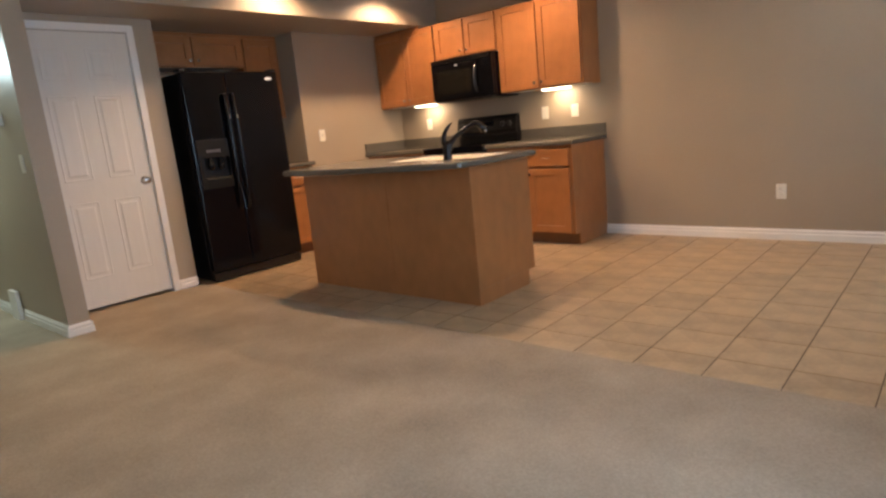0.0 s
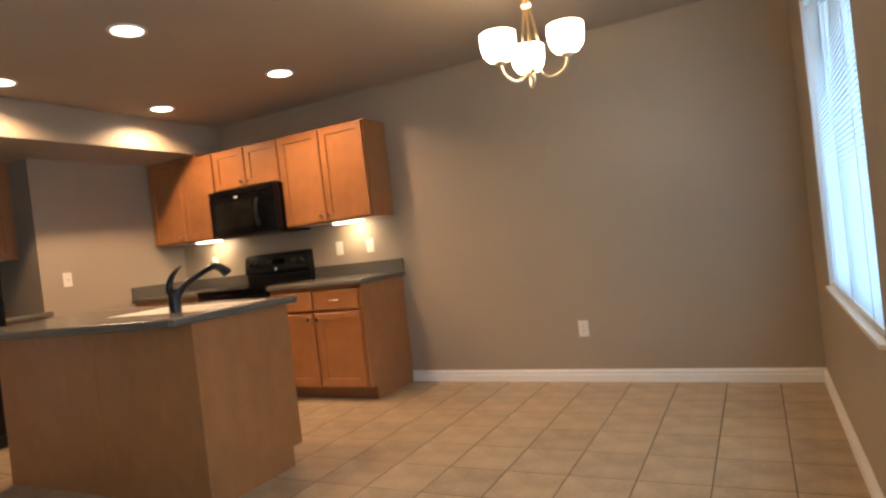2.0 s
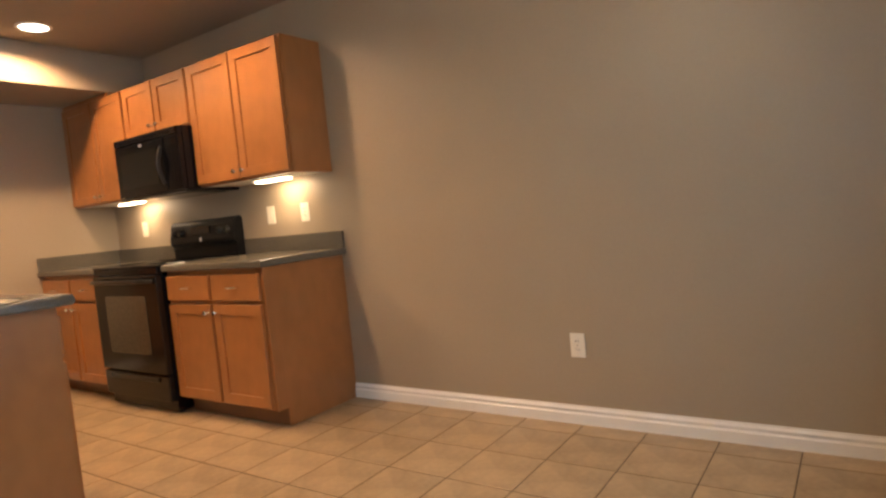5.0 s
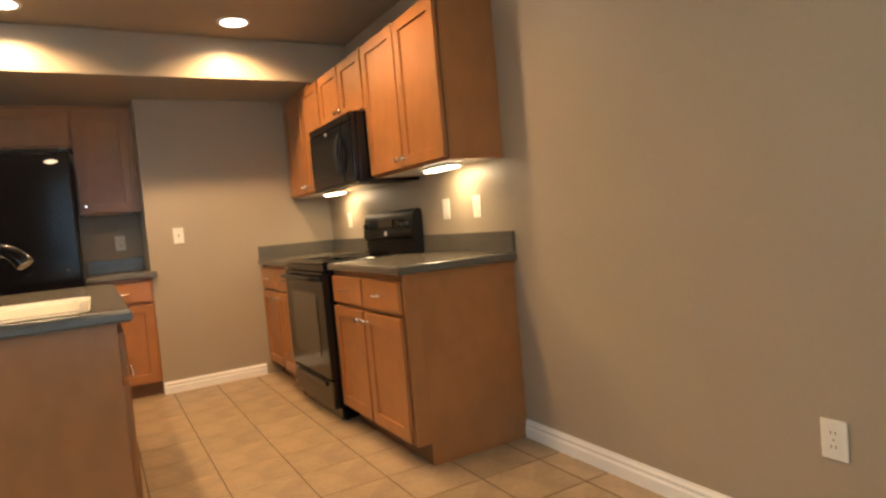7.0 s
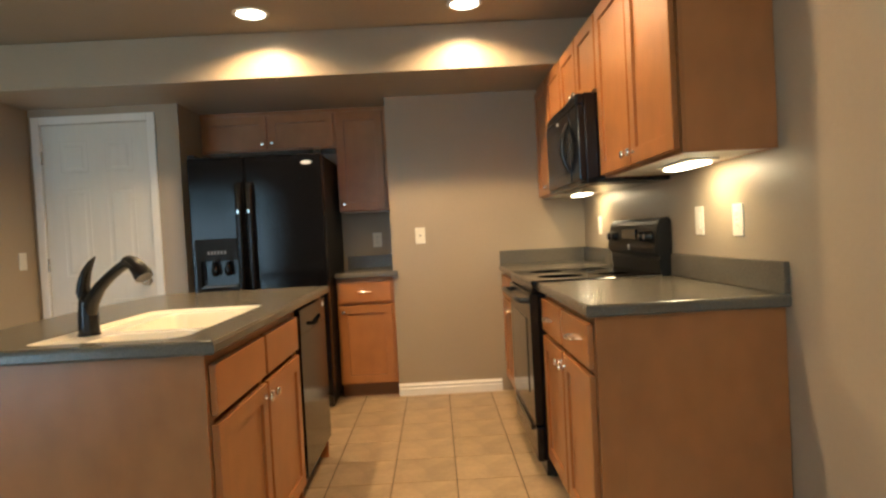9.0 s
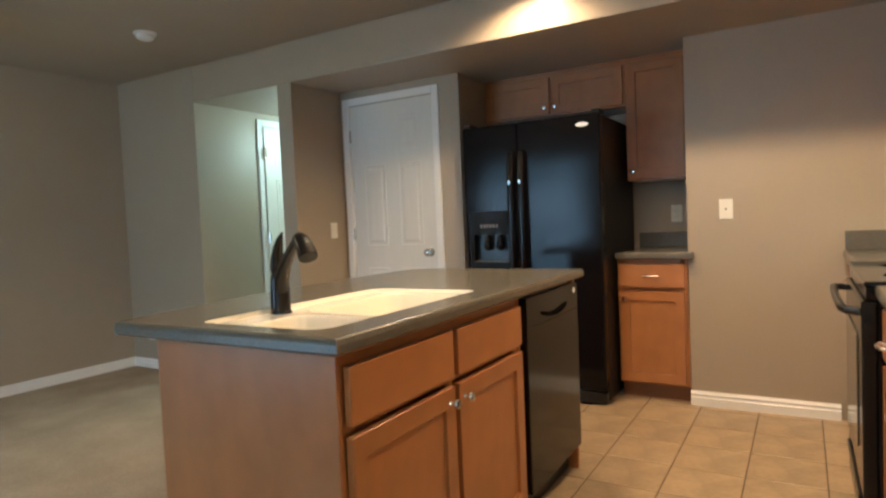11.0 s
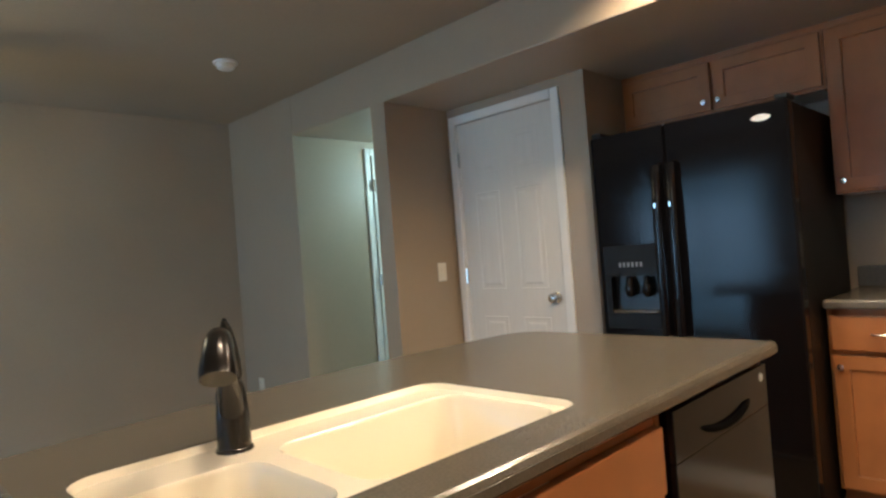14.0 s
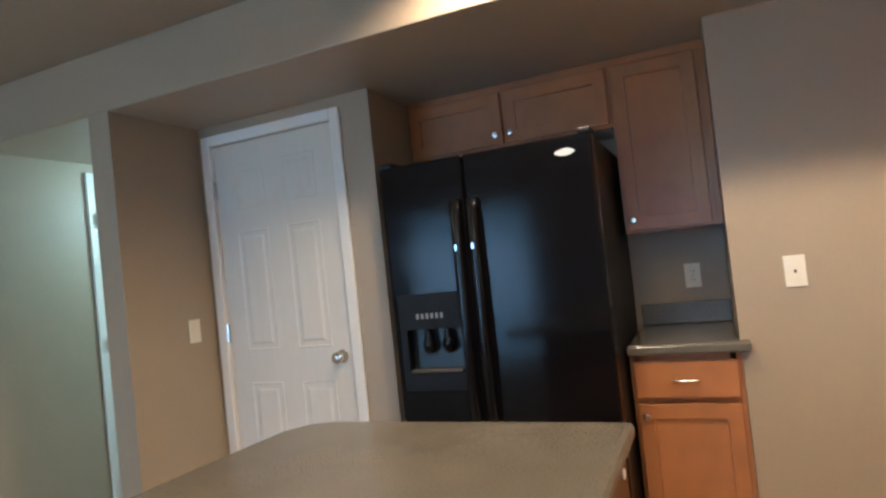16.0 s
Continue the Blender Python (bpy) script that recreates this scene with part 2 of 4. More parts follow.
WX, SX, YB, T = 2.91, -1.84, -5.86, 0.12     # window wall, soffit plane, back wall, thickness
KX, PX, RX = -2.50, -2.365, -3.09            # kitchen end wall, pantry wall, recess back
HR, HL = -3.99, -4.89                        # hall side walls
WIN = (-2.20, -0.76, 0.665, 2.08)             # window opening: y0, y1, z0, z1

KY, RY = -1.405, -3.860                      # end wall's corner, return wall's face
wall("wall_north", KX - 0.6, WX + T, 0.0, T, 0, CEIL)
wall("wall_kitchen_end", RX, KX, KY, 0.0, 0, SOFFIT)
wall("wall_recess_back", RX - T, RX, RY, 0.0, 0, CEIL)
wall("wall_recess_side", RX, PX, -2.92, -2.828, 0, SOFFIT)
wall("wall_return", PX - T, SX, HR, RY, 0, SOFFIT)
wall("wall_hall_right", -5.4, PX - T, HR, HR + 0.1, 0, CEIL)
wall("wall_hall_left", -5.4, SX - T, HL - T, HL, 0, CEIL)
wall("wall_hall_end", -5.4 - T, -5.4, HL - T, HR + 0.1, 0, CEIL)
wall("wall_west", SX - T, SX, YB, HL, 0, CEIL)
wall("wall_south", SX - T, WX + T, YB - T, YB, 0, CEIL)
PD = (-3.777, -3.043, 2.035)                 # pantry door opening
wall("wall_pantry_left", PX - T, PX, RY, PD[0] - 0.012, 0, SOFFIT)
wall("wall_pantry_right", PX - T, PX, PD[1] + 0.012, -2.92, 0, SOFFIT)
wall("wall_pantry_over", PX - T, PX, PD[0] - 0.012, PD[1] + 0.012, PD[2] + 0.012, SOFFIT)
y0, y1, z0, z1 = WIN
GD = (-5.22, -3.50, 2.06)                    # patio door opening
wall("wall_east_under", WX, WX + T, GD[1], 0.0, 0, z0)
wall("wall_east_over", WX, WX + T, YB, 0.0, z1, CEIL)
wall("wall_east_lintel", WX, WX + T, GD[0], GD[1], GD[2], z1)
wall("wall_east_far", WX, WX + T, YB, GD[0], 0, z1)
wall("wall_east_left", WX, WX + T, y1, 0.0, z0, z1)
wall("wall_east_right", WX, WX + T, GD[1], y0, z0, z1)
tagged(link_mesh("ceiling", box(SX - T, WX + T, YB - T, T, CEIL, CEIL + 0.1), M_CEIL), "taupe painted flat ceiling", "ceiling", kind="structure")
tagged(link_mesh("soffit", box(RX, SX, HL, 0.0, SOFFIT, CEIL - 0.002, 0.008), M_WALL), "taupe dropped soffit over the fridge and hall side", "soffit", kind="structure")
tagged(link_mesh("ceiling_hall", box(-5.4, RX, HL, HR, SOFFIT, SOFFIT + 0.1), M_HALL), "pale hall ceiling", "ceiling", kind="structure")
TY = -2.79                                   # edge between tile and carpet
tagged(link_mesh("floor_carpet", box(-5.5, WX + T, YB - T, TY, -0.1, 0.012), M_CARPET), "beige cut-pile carpet, slightly worn", "carpet", kind="structure")
tile_floor = tagged(link_mesh("floor_tiled", box(RX - T, WX + T, TY, T, -0.1, 0.001), M_GROUT), "square beige ceramic tiles with dark grout", "floor", kind="structure")


def skirting(name, x0, y0, x1, y1, nx, ny):
    """A moulded white baseboard along a wall; (nx, ny) points into the room."""
    bm = bmesh.new()
    prof = [(0.0, 0.0), (0.016, 0.0), (0.016, 0.050), (0.009, 0.057), (0.009, 0.064), (0.013, 0.068), (0.013, 0.073), (0.005, 0.084), (0.004, 0.090), (0.0, 0.090)]
    ends = []
    for x, y in ((x0, y0), (x1, y1)):
        ends.append([bm.verts.new((x + nx * d, y + ny * d, h)) for d, h in prof])
    for i in range(len(prof) - 1):
        bm.faces.new((ends[0][i], ends[0][i + 1], ends[1][i + 1], ends[1][i]))
    bm.faces.new(ends[0])
    bm.faces.new(ends[1])
    return tagged(link_mesh(name, bm, M_TRIM), "white moulded wooden baseboard", "baseboard", kind="structure")


skirting("baseboard_north", 0.002, 0, WX, 0, 0, -1)
skirting("baseboard_east", WX, -0.014, WX, GD[1], -1, 0)
skirting("baseboard_east_far", WX, GD[0], WX, YB, -1, 0)
skirting("baseboard_kitchen_end", KX, -0.655, KX, KY, 1, 0)
skirting("baseboard_south", SX, YB, WX - 0.014, YB, 0, 1)
skirting("baseboard_west", SX, YB + 0.014, SX, HL, 1, 0)
skirting("baseboard_return_front", SX, HR, SX, RY, 1, 0)
skirting("baseboard_return_side", SX + 0.014, RY, PX, RY, 0, 1)
skirting("baseboard_stub", PX, PD[1] + 0.060, PX, -2.828, 1, 0)
skirting("baseboard_hall_right", -5.4, HR, SX + 0.014, HR, 0, -1)
skirting("baseboard_hall_left", -5.4, HL, SX, HL, 0, 1)


# ---- doors ----
def panel_door(name, w, h, label, m, knob=True, hinges=()):
    """A moulded six-panel door; x along its width, the front faces -y, hinges at x = 0."""
    ob = thing(name, m, label, "door", kind="structure")
    bm = box(0, w, 0, 0.035, 0.016, h, 0.002)
    leaf = part("door_leaf", bm, M_DOOR, ob)
    s = w * 0.155
    pw = (w - 3 * s) / 2
    for zz0, zz1, dip in ((0.115 * h, 0.395 * h, 1.0), (0.475 * h, 0.775 * h, 1.0), (0.83 * h, 0.94 * h, 0.6)):
        for k in range(2):
            xa = s + k * (pw + s)
            bm = bmesh.new()
            # a sunk frame round a raised field
            levels = [(0.0, -0.0005), (0.004, -0.004), (0.012, -0.001), (0.030, -0.0015), (0.042, -0.006)]
            rings = []
            for ins, yy in [(q, v * dip) for q, v in levels]:
                rings.append([bm.verts.new(p) for p in ((xa + ins, yy, zz0 + ins), (xa + pw - ins, yy, zz0 + ins), (xa + pw - ins, yy, zz1 - ins), (xa + ins, yy, zz1 - ins))])
            for a, b in zip(rings, rings[1:]):
                for i in range(4):
                    bm.faces.new((a[i], a[(i + 1) % 4], b[(i + 1) % 4], b[i]))
            bm.faces.new(rings[-1])
            part("door_panel", bm, M_DOOR, leaf)
    if knob:
        k = spin([(0.0, 0.0), (0.032, 0.0), (0.032, 0.006), (0.012, 0.010), (0.011, 0.030), (0.024, 0.036), (0.029, 0.048), (0.026, 0.060), (0.014, 0.067), (0.0, 0.068)], 20, (w - 0.06, 0.0, 0.915), "Y")
        part("door_knob", k, M_NICKEL, leaf, "round satin nickel knob", True)
    for hz in hinges:
        part("hinge", tube([(-0.001, -0.009, hz - 0.046), (-0.001, -0.009, hz + 0.046)], 0.009, 8), M_NICKEL, ob, "satin nickel hinge", True)
    return ob


def casing(name, w, h, m, label="white painted door casing"):
    """Jambs and moulded trim round an opening of width w and height h, front faces -y."""
    ob = thing(name, m, label, "door casing", kind="structure")
    cw = 0.058
    for nm, b in (("trim_side", (-cw, -0.004, -0.016, 0, 0, h + cw)), ("trim_side", (w + 0.004, w + cw, -0.016, 0, 0, h + cw)), ("trim_head", (-0.004, w + 0.004, -0.0165, 0, h + 0.004, h + cw + 0.0005))):
        part(nm, box(*b, bevel=0.005), M_TRIM, ob)
    for b in ((-0.012, -0.003, 0.0, 0.11, 0, h + 0.010), (w + 0.003, w + 0.012, 0.0, 0.11, 0, h + 0.010), (-0.003, w + 0.003, 0.0, 0.11, h + 0.003, h + 0.011)):
        part("jamb", box(*b), M_TRIM, ob)
    return ob


# pantry door: faces +x, hinges towards the hall
mp_ = pose(PX, PD[0], 0, 0, 0, 90)
panel_door("door_pantry", PD[1] - PD[0], 2.03, "white six-panel pantry door with nickel knob, closed", pose(PX - 0.006, PD[0], 0.024, 0, 0, 90), hinges=(0.25, 1.06, 1.80))
casing("door_casing_pantry", PD[1] - PD[0], 2.048, mp_)
# hall door: in the hall's left wall, faces +y
HDX = -2.52
panel_door("door_hall", 0.76, 2.03, "white six-panel hall door, closed", pose(HDX, HL + 0.030, 0.016, 0, 0, 180), knob=True, hinges=(0.25, 1.06, 1.80))
casing("door_casing_hall", 0.76, 2.048, pose(HDX, HL + 0.002, 0, 0, 0, 180))


# ---- window and blind ----
win = thing("window_1", pose(WX, (y0 + y1) / 2, z0), "white vinyl slider window behind closed mini blinds", "window", kind="structure")
ww, wh = y1 - y0, z1 - z0
wf = part("window_frame", box(0.07, 0.11, -ww / 2, ww / 2, 0, 0.05), M_VINYL, win)
part("window_frame", box(0.07, 0.11, -ww / 2, ww / 2, wh - 0.05, wh), M_VINYL, win)
for ya in (-ww / 2, -0.025, ww / 2 - 0.05):
    part("window_stile", box(0.072, 0.108, ya, ya + 0.05, 0.05, wh - 0.05), M_VINYL, win)
for ya, yb in ((-ww / 2 + 0.05, -0.025), (0.025, ww / 2 - 0.05)):
    g = part("pane", box(0.088, 0.092, ya, yb, 0.05, wh - 0.05), M_GLASS, win, "clear glass")
    g.visible_shadow = False
part("window_sill", box(-0.018, 0.07, -ww / 2 - 0.0, ww / 2 + 0.0, -0.004, 0.012, 0.004), M_TRIM, win, "white sill")
part("window_return", box(0.0, 0.07, ww / 2 - 0.010, ww / 2 - 0.001, 0.012, wh), M_TRIM, win)

blind = thing("mini_blind", pose(WX + 0.022, (y0 + y1) / 2, z0 + 0.016), "white aluminium mini blind, lowered and closed", "window blind")
part("headrail", box(-0.014, 0.016, -ww / 2 + 0.015, ww / 2 - 0.015, wh - 0.05, wh - 0.02, 0.003), M_VINYL, blind)
bw = ww / 2 - 0.02
n_slats = int((wh - 0.09) / 0.0205)
slat_me = None
for i in range(n_slats):
    zc = 0.035 + i * 0.0205
    if slat_me is None:
        bm = bmesh.new()
        rows_ = []
        for k in range(5):
            a = (k - 2) / 2
            px_, pz_ = a * 0.0055 + 0.0016 * (1 - a * a), a * 0.0118
            rows_.append([bm.verts.new((px_, yy, pz_)) for yy in (-bw, bw)])
        for a, b in zip(rows_, rows_[1:]):
            bm.faces.new((a[0], a[1], b[1], b[0]))
        first = part("slat", bm, M_SLAT, blind, smooth=True)
        slat_me = first.data
        ob = first
    else:
        ob = new("slat", slat_me)
        ob.parent = blind
    ob.location = (0, 0, zc)
part("bottom_rail", box(-0.010, 0.010, -bw, bw, 0.004, 0.020, 0.003), M_VINYL, blind)
for yy in (-ww / 2 + 0.25, 0.0, ww / 2 - 0.25):
    part("ladder_cord", tube([(-0.011, yy, 0.01), (-0.011, yy, wh - 0.04)], 0.0018, 6), M_VINYL, blind)
part("tilt_wand", tube([(-0.024, ww / 2 - 0.17, wh - 0.06), (-0.026, ww / 2 - 0.17, 0.55)], 0.004, 6), M_VINYL, blind)
pd = thing("door_patio", pose(WX, (GD[0] + GD[1]) / 2, 0), "white-framed sliding glass patio door, closed", "patio door", kind="structure")
gw = (GD[1] - GD[0]) / 2
for ya in (-gw, -0.03, gw - 0.06):
    part("door_stile", box(0.045, 0.085, ya, ya + 0.06, 0.015, GD[2]), M_VINYL, pd)
for za, zb in ((0.015, 0.09), (GD[2] - 0.07, GD[2])):
    part("door_rail", box(0.0455, 0.0845, -gw + 0.06, gw - 0.06, za, zb), M_VINYL, pd)
for ya, yb in ((-gw + 0.06, -0.03), (0.03, gw - 0.06)):
    g = part("pane", box(0.063, 0.067, ya, yb, 0.09, GD[2] - 0.07), M_GLASS, pd, "clear glass")
    g.visible_shadow = False
part("door_handle", box(0.020, 0.0445, 0.045, 0.070, 0.92, 1.10, 0.004), M_BPLAS, pd)
tagged(link_mesh("backdrop", box(WX + 0.9, WX + 0.92, -8.5, 3.0, -0.6, 4.2), M_SKYCARD), "bright overcast daylight outside the window", "backdrop", kind="structure")


# ---- cabinet parts: x along the width, the front faces -y, the back lies at y = depth ----
def shaker(w, h, mat_label=""):
    """A frame-and-panel door, 20 mm thick, lower left corner at the origin, front at y = -0.02."""
    bm = bmesh.new()
    s = 0.057
    rings = []
    for ins, yy in ((0, 0.0), (0, -0.018), (0.002, -0.020), (s - 0.001, -0.020), (s, -0.019), (s + 0.001, -0.0095)):
        rings.append([bm.verts.new((xx, yy, zz)) for xx, zz in ((ins, ins), (w - ins, ins), (w - ins, h - ins), (ins, h - ins))])
    for a, b in zip(rings, rings[1:]):
        for i in range(4):
            bm.faces.new((a[i], a[(i + 1) % 4], b[(i + 1) % 4], b[i]))
    bm.faces.new(rings[0])
    bm.faces.new(rings[-1])
    return bm


def knob_mesh(x, z, y=-0.020):
    return spin([(0.0, 0.0), (0.008, 0.0), (0.006, 0.004), (0.006, 0.012), (0.012, 0.016), (0.0155, 0.022), (0.013, 0.028), (0.0, 0.030)], 14, (x, y, z), "Y")


def pull_mesh(x, z, y=-0.020, w=0.085):
    h = w / 2
    bm = tube([(x - h, y, z), (x - h, y - 0.020, z), (x - h * 0.7, y - 0.027, z), (x - h * 0.3, y - 0.029, z), (x, y - 0.027, z), (x + h * 0.3, y - 0.029, z), (x + h * 0.7, y - 0.027, z), (x + h, y - 0.020, z), (x + h, y, z)],
              [0.006, 0.0055, 0.005, 0.0055, 0.0075, 0.0055, 0.005, 0.0055, 0.006], 8)
    return bm


def cab_door(parent, x, z, w, h, knob):
    d = part("door", shaker(w, h), M_WOOD, parent)
    d.location = (x, 0, z)
    if knob:
        part("knob", knob_mesh(*knob), M_PULL, d, "polished nickel knob", True)
    return d


def drawer(parent, x, z, w, h, pull=True):
    d = part("drawer_front", box(0, w, -0.020, 0, 0, h, 0.004), M_WOODH, parent)
    d.location = (x, 0, z)
    if pull:
        part("pull", pull_mesh(w / 2, h / 2), M_PULL, d, "curved polished nickel pull", True)
    return d


def carcass(parent, w, d, z0, z1, bottom=M_WOOD, rise=0.012):
    """Sides, back, bottom and face frame of a cabinet box."""
    s = 0.018
    for xa in (0, w - s):
        part("side_panel", box(xa, xa + s, 0.0178, d, z0, z1, 0.001), M_WOOD, parent)
    part("back_panel", box(s, w - s, d - 0.012, d - 0.002, z0, z1), M_WOOD, parent)
    part("bottom_panel", box(s, w - s, 0.0185, d - 0.012, z0 + rise, z0 + rise + 0.018), bottom, parent)
    part("top_panel", box(s, w - s, 0.004, d - 0.012, z1 - 0.03, z1 - 0.004), M_WOOD, parent)


def face_frame(parent, w, z0, z1, mids=(), rails=()):
    f = 0.038
    bm = bmesh.new()
    add_box(bm, 0.0, f, 0.0040, 0.018, z0, z1)
    add_box(bm, w - f, w, 0.0040, 0.018, z0, z1)
    add_box(bm, f, w - f, 0.0042, 0.018, z0, z0 + f)
    add_box(bm, f, w - f, 0.0042, 0.018, z1 - f, z1)
    for x in mids:
        add_box(bm, x - f / 2, x + f / 2, 0.0044, 0.0178, z0 + f, z1 - f)
    for z in rails:
        add_box(bm, f, w - f, 0.0046, 0.0176, z - f / 2, z + f / 2)
    part("face_frame", bm, M_WOOD, parent)


def upper(name, m, w, z0, z1, label, d=0.305, doors=2, knobs="low", group="kitchen wall cabinets", edge=0.012, knob_side=0):
    ob = thing(name, m, label, "wall cabinet", group)
    carcass(ob, w, d, z0, z1, M_PLY, 0.002)
    face_frame(ob, w, z0, z1, (w / 2,) if doors == 2 else ())
    gap = 0.015
    dw = (w - 2 * edge - (doors - 1) * gap) / doors
    dh = z1 - z0 - 0.024
    for i in range(doors):
        side = (i == 0) if doors == 2 else knob_side
        kx = dw - 0.030 if side else 0.030
        cab_door(ob, edge + i * (dw + gap), z0 + 0.012, dw, dh, (kx, 0.045))
    return ob


def base(name, m, w, label, d=0.60, doors=2, group="kitchen base cabinets", end=None, knob_side=0):
    ob = thing(name, m, label, "base cabinet", group)
    z0, z1, edge, gap = 0.105, 0.874, 0.016, 0.025
    carcass(ob, w, d, z0, z1)
    face_frame(ob, w, z0, z1, (w / 2,) if doors == 2 else (), (0.700,))
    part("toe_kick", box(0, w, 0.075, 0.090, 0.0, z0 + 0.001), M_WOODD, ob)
    if end == "right":
        part("end_panel", box(w, w + 0.012, 0.075, d, 0.0, z1, 0.001), M_WOOD, ob)
        part("end_panel_front", box(w, w + 0.012, -0.001, 0.075, z0, z1, 0.001), M_WOOD, ob)
    dw = (w - 2 * edge - (doors - 1) * gap) / doors
    for i in range(doors):
        side = (i == 0) if doors == 2 else knob_side
        kx = dw - 0.030 if side else 0.030
        cab_door(ob, edge + i * (dw + gap), z0 + 0.014, dw, 0.558, (kx, 0.558 - 0.045))
        drawer(ob, edge + i * (dw + gap), 0.701, dw, 0.143)
    return ob


# ---- kitchen run on the north wall ----
U0, U1 = 1.372, 2.134
XR = -0.862                                  # right cabinets end, range begins
XM = XR - 0.762                              # range ends
base("base_cabinet", pose(XR, -0.603, 0), 0.866, "honey maple base cabinet with two drawers and two doors", end="right")
base("base_cabinet", pose(KX + 0.003, -0.603, 0), XM - KX - 0.006, "honey maple base cabinet with two drawers beside the range")
upper("wall_cabinet", pose(XR + 0.002, -0.306, 0), 0.865, U0, U1, "honey maple two-door wall cabinet above the counter")
upper("wall_cabinet", pose(KX + 0.003, -0.306, 0), XM - KX - 0.005, U0, U1, "honey maple two-door wall cabinet in the corner")
upper("wall_cabinet", pose(XM + 0.001, -0.306, 0), 0.759, 1.772, U1, "small honey maple cabinet above the microwave")


def worktop(m, outline, splashes, label):
    ob = thing("countertop", m, label, "countertop", "kitchen countertops")
    part("slab", slab(outline, 0.8745, 0.914, edge=0.010), M_TOP, ob)
    for b in splashes:
        part("backsplash", box(*b, 0.9142, 1.016, bevel=0.004), M_TOP, ob)
    return ob


LABEL_TOP = "grey-brown speckled laminate countertop with low backsplash on maple cabinets"
for xa, xb, more in ((XR + 0.002, 0.046, ()), (KX + 0.001, XM - 0.002, ((KX + 0.001, KX + 0.021, -0.63, -0.0215),))):
    worktop(pose(0, 0, 0), [(xa, -0.638), (xb, -0.638), (xb, -0.001), (xa, -0.001)], ((xa, xb - 0.001, -0.021, -0.002), *more), LABEL_TOP)


def under_light(x):
    ob = thing("undercabinet_light", pose(x, -0.14, U0 + 0.0015), "slim lit undercabinet lamp below a maple cabinet", "undercabinet light", "undercabinet lights")
    part("housing", slab(rounded(-0.165, 0.165, -0.060, 0.060, 0.035, 6), -0.008, 0.0, edge=0.003), M_PLATE, ob)
    part("diffuser", slab(rounded(-0.145, 0.145, -0.043, 0.043, 0.037, 8), -0.018, -0.0085, edge=0.006), M_UNDER, ob, "glowing warm diffuser")


under_light(-0.36)
under_light(-1.98)

# ---- range ----
rng = thing("range", pose(XM + 0.004, -0.66, 0), "black freestanding electric range with glass cooktop", "range")
RW = 0.754
part("body", box(0, RW, 0.03, 0.655, 0.02, 0.905, 0.003), M_BLACK, rng)
part("cooktop", slab([(0, -0.005), (RW, -0.005), (RW, 0.60), (0, 0.60)], 0.905, 0.922, edge=0.007), M_BGLASS, rng, "black ceramic glass cooktop")
for bx_, by_, br_ in ((0.19, 0.17, 0.09), (0.56, 0.17, 0.11), (0.19, 0.43, 0.075), (0.56, 0.43, 0.085)):
    part("burner_ring", spin([(br_ - 0.0015, 0.9222), (br_, 0.9224), (br_ + 0.0015, 0.9222)], 32, (bx_, by_, 0)), M_OVENWIN, rng)
od = part("oven_door", box(0.004, RW - 0.004, -0.012, 0.029, 0.255, 0.862, 0.006), M_OVEN, rng, "gloss black oven door")
part("oven_window", slab([(p[0], p[1]) for p in rounded(0.14, RW - 0.14, 0.37, 0.735, 0.02)], 0, 0.004, edge=0.002), M_OVENWIN, od, "dark oven window, reflection painted in grey").matrix_local = Matrix(((1, 0, 0, 0), (0, 0, -1, -0.0125), (0, 1, 0, 0), (0, 0, 0, 1)))
part("oven_handle", tube([(0.05, -0.012, 0.825), (0.055, -0.045, 0.828)] + arc((0.08, -0.056, 0.83), (RW / 2, -0.066, 0.83), (RW - 0.08, -0.056, 0.83)) + [(RW - 0.055, -0.045, 0.828), (RW - 0.05, -0.012, 0.825)], 0.013, 10), M_BPLAS, od, smooth=True)
part("control_strip", box(0.002, RW - 0.002, 0.0, 0.03, 0.866, 0.904, 0.004), M_BLACK, rng)
part("storage_drawer", box(0.004, RW - 0.004, -0.008, 0.029, 0.085, 0.245, 0.008), M_OVEN, rng, "black storage drawer")
part("drawer_lip", box(0.10, RW - 0.10, -0.018, -0.0085, 0.205, 0.232, 0.004), M_BPLAS, rng)
for fx in (0.05, RW - 0.05):
    for fy in (0.08, 0.60):
        part("foot", spin([(0.018, 0.0), (0.018, 0.012), (0.010, 0.02)], 10, (fx, fy, 0)), M_BPLAS, rng)
bm = bmesh.new()
prof = [(0.600, 0.905), (0.590, 0.985), (0.598, 0.998), (0.572, 1.020), (0.570, 1.040), (0.590, 1.150), (0.598, 1.168), (0.612, 1.180), (0.640, 1.182), (0.652, 1.165), (0.652, 0.905)]
ends = [[bm.verts.new((xx, a, b)) for a, b in prof] for xx in (0.004, RW - 0.004)]
for i in range(len(prof)):
    j = (i + 1) % len(prof)
    bm.faces.new((ends[0][i], ends[0][j], ends[1][j], ends[1][i]))
bm.faces.new(ends[0])
bm.faces.new(ends[1])
con = part("console", bm, M_CASE, rng, "black back console with knobs")
for kx_ in (0.075, 0.155, RW - 0.155, RW - 0.075):
    part("control_knob", spin([(0.0, -0.004), (0.027, 0.0), (0.024, 0.010), (0.020, 0.028), (0.016, 0.032), (0.0, 0.033)], 16, (kx_, 0.580, 1.095), "Y"), M_BPLAS, con, smooth=True)
part("display", box(0.27, RW - 0.27, 0.571, 0.585, 1.080, 1.130, 0.002), M_BGLASS, con)
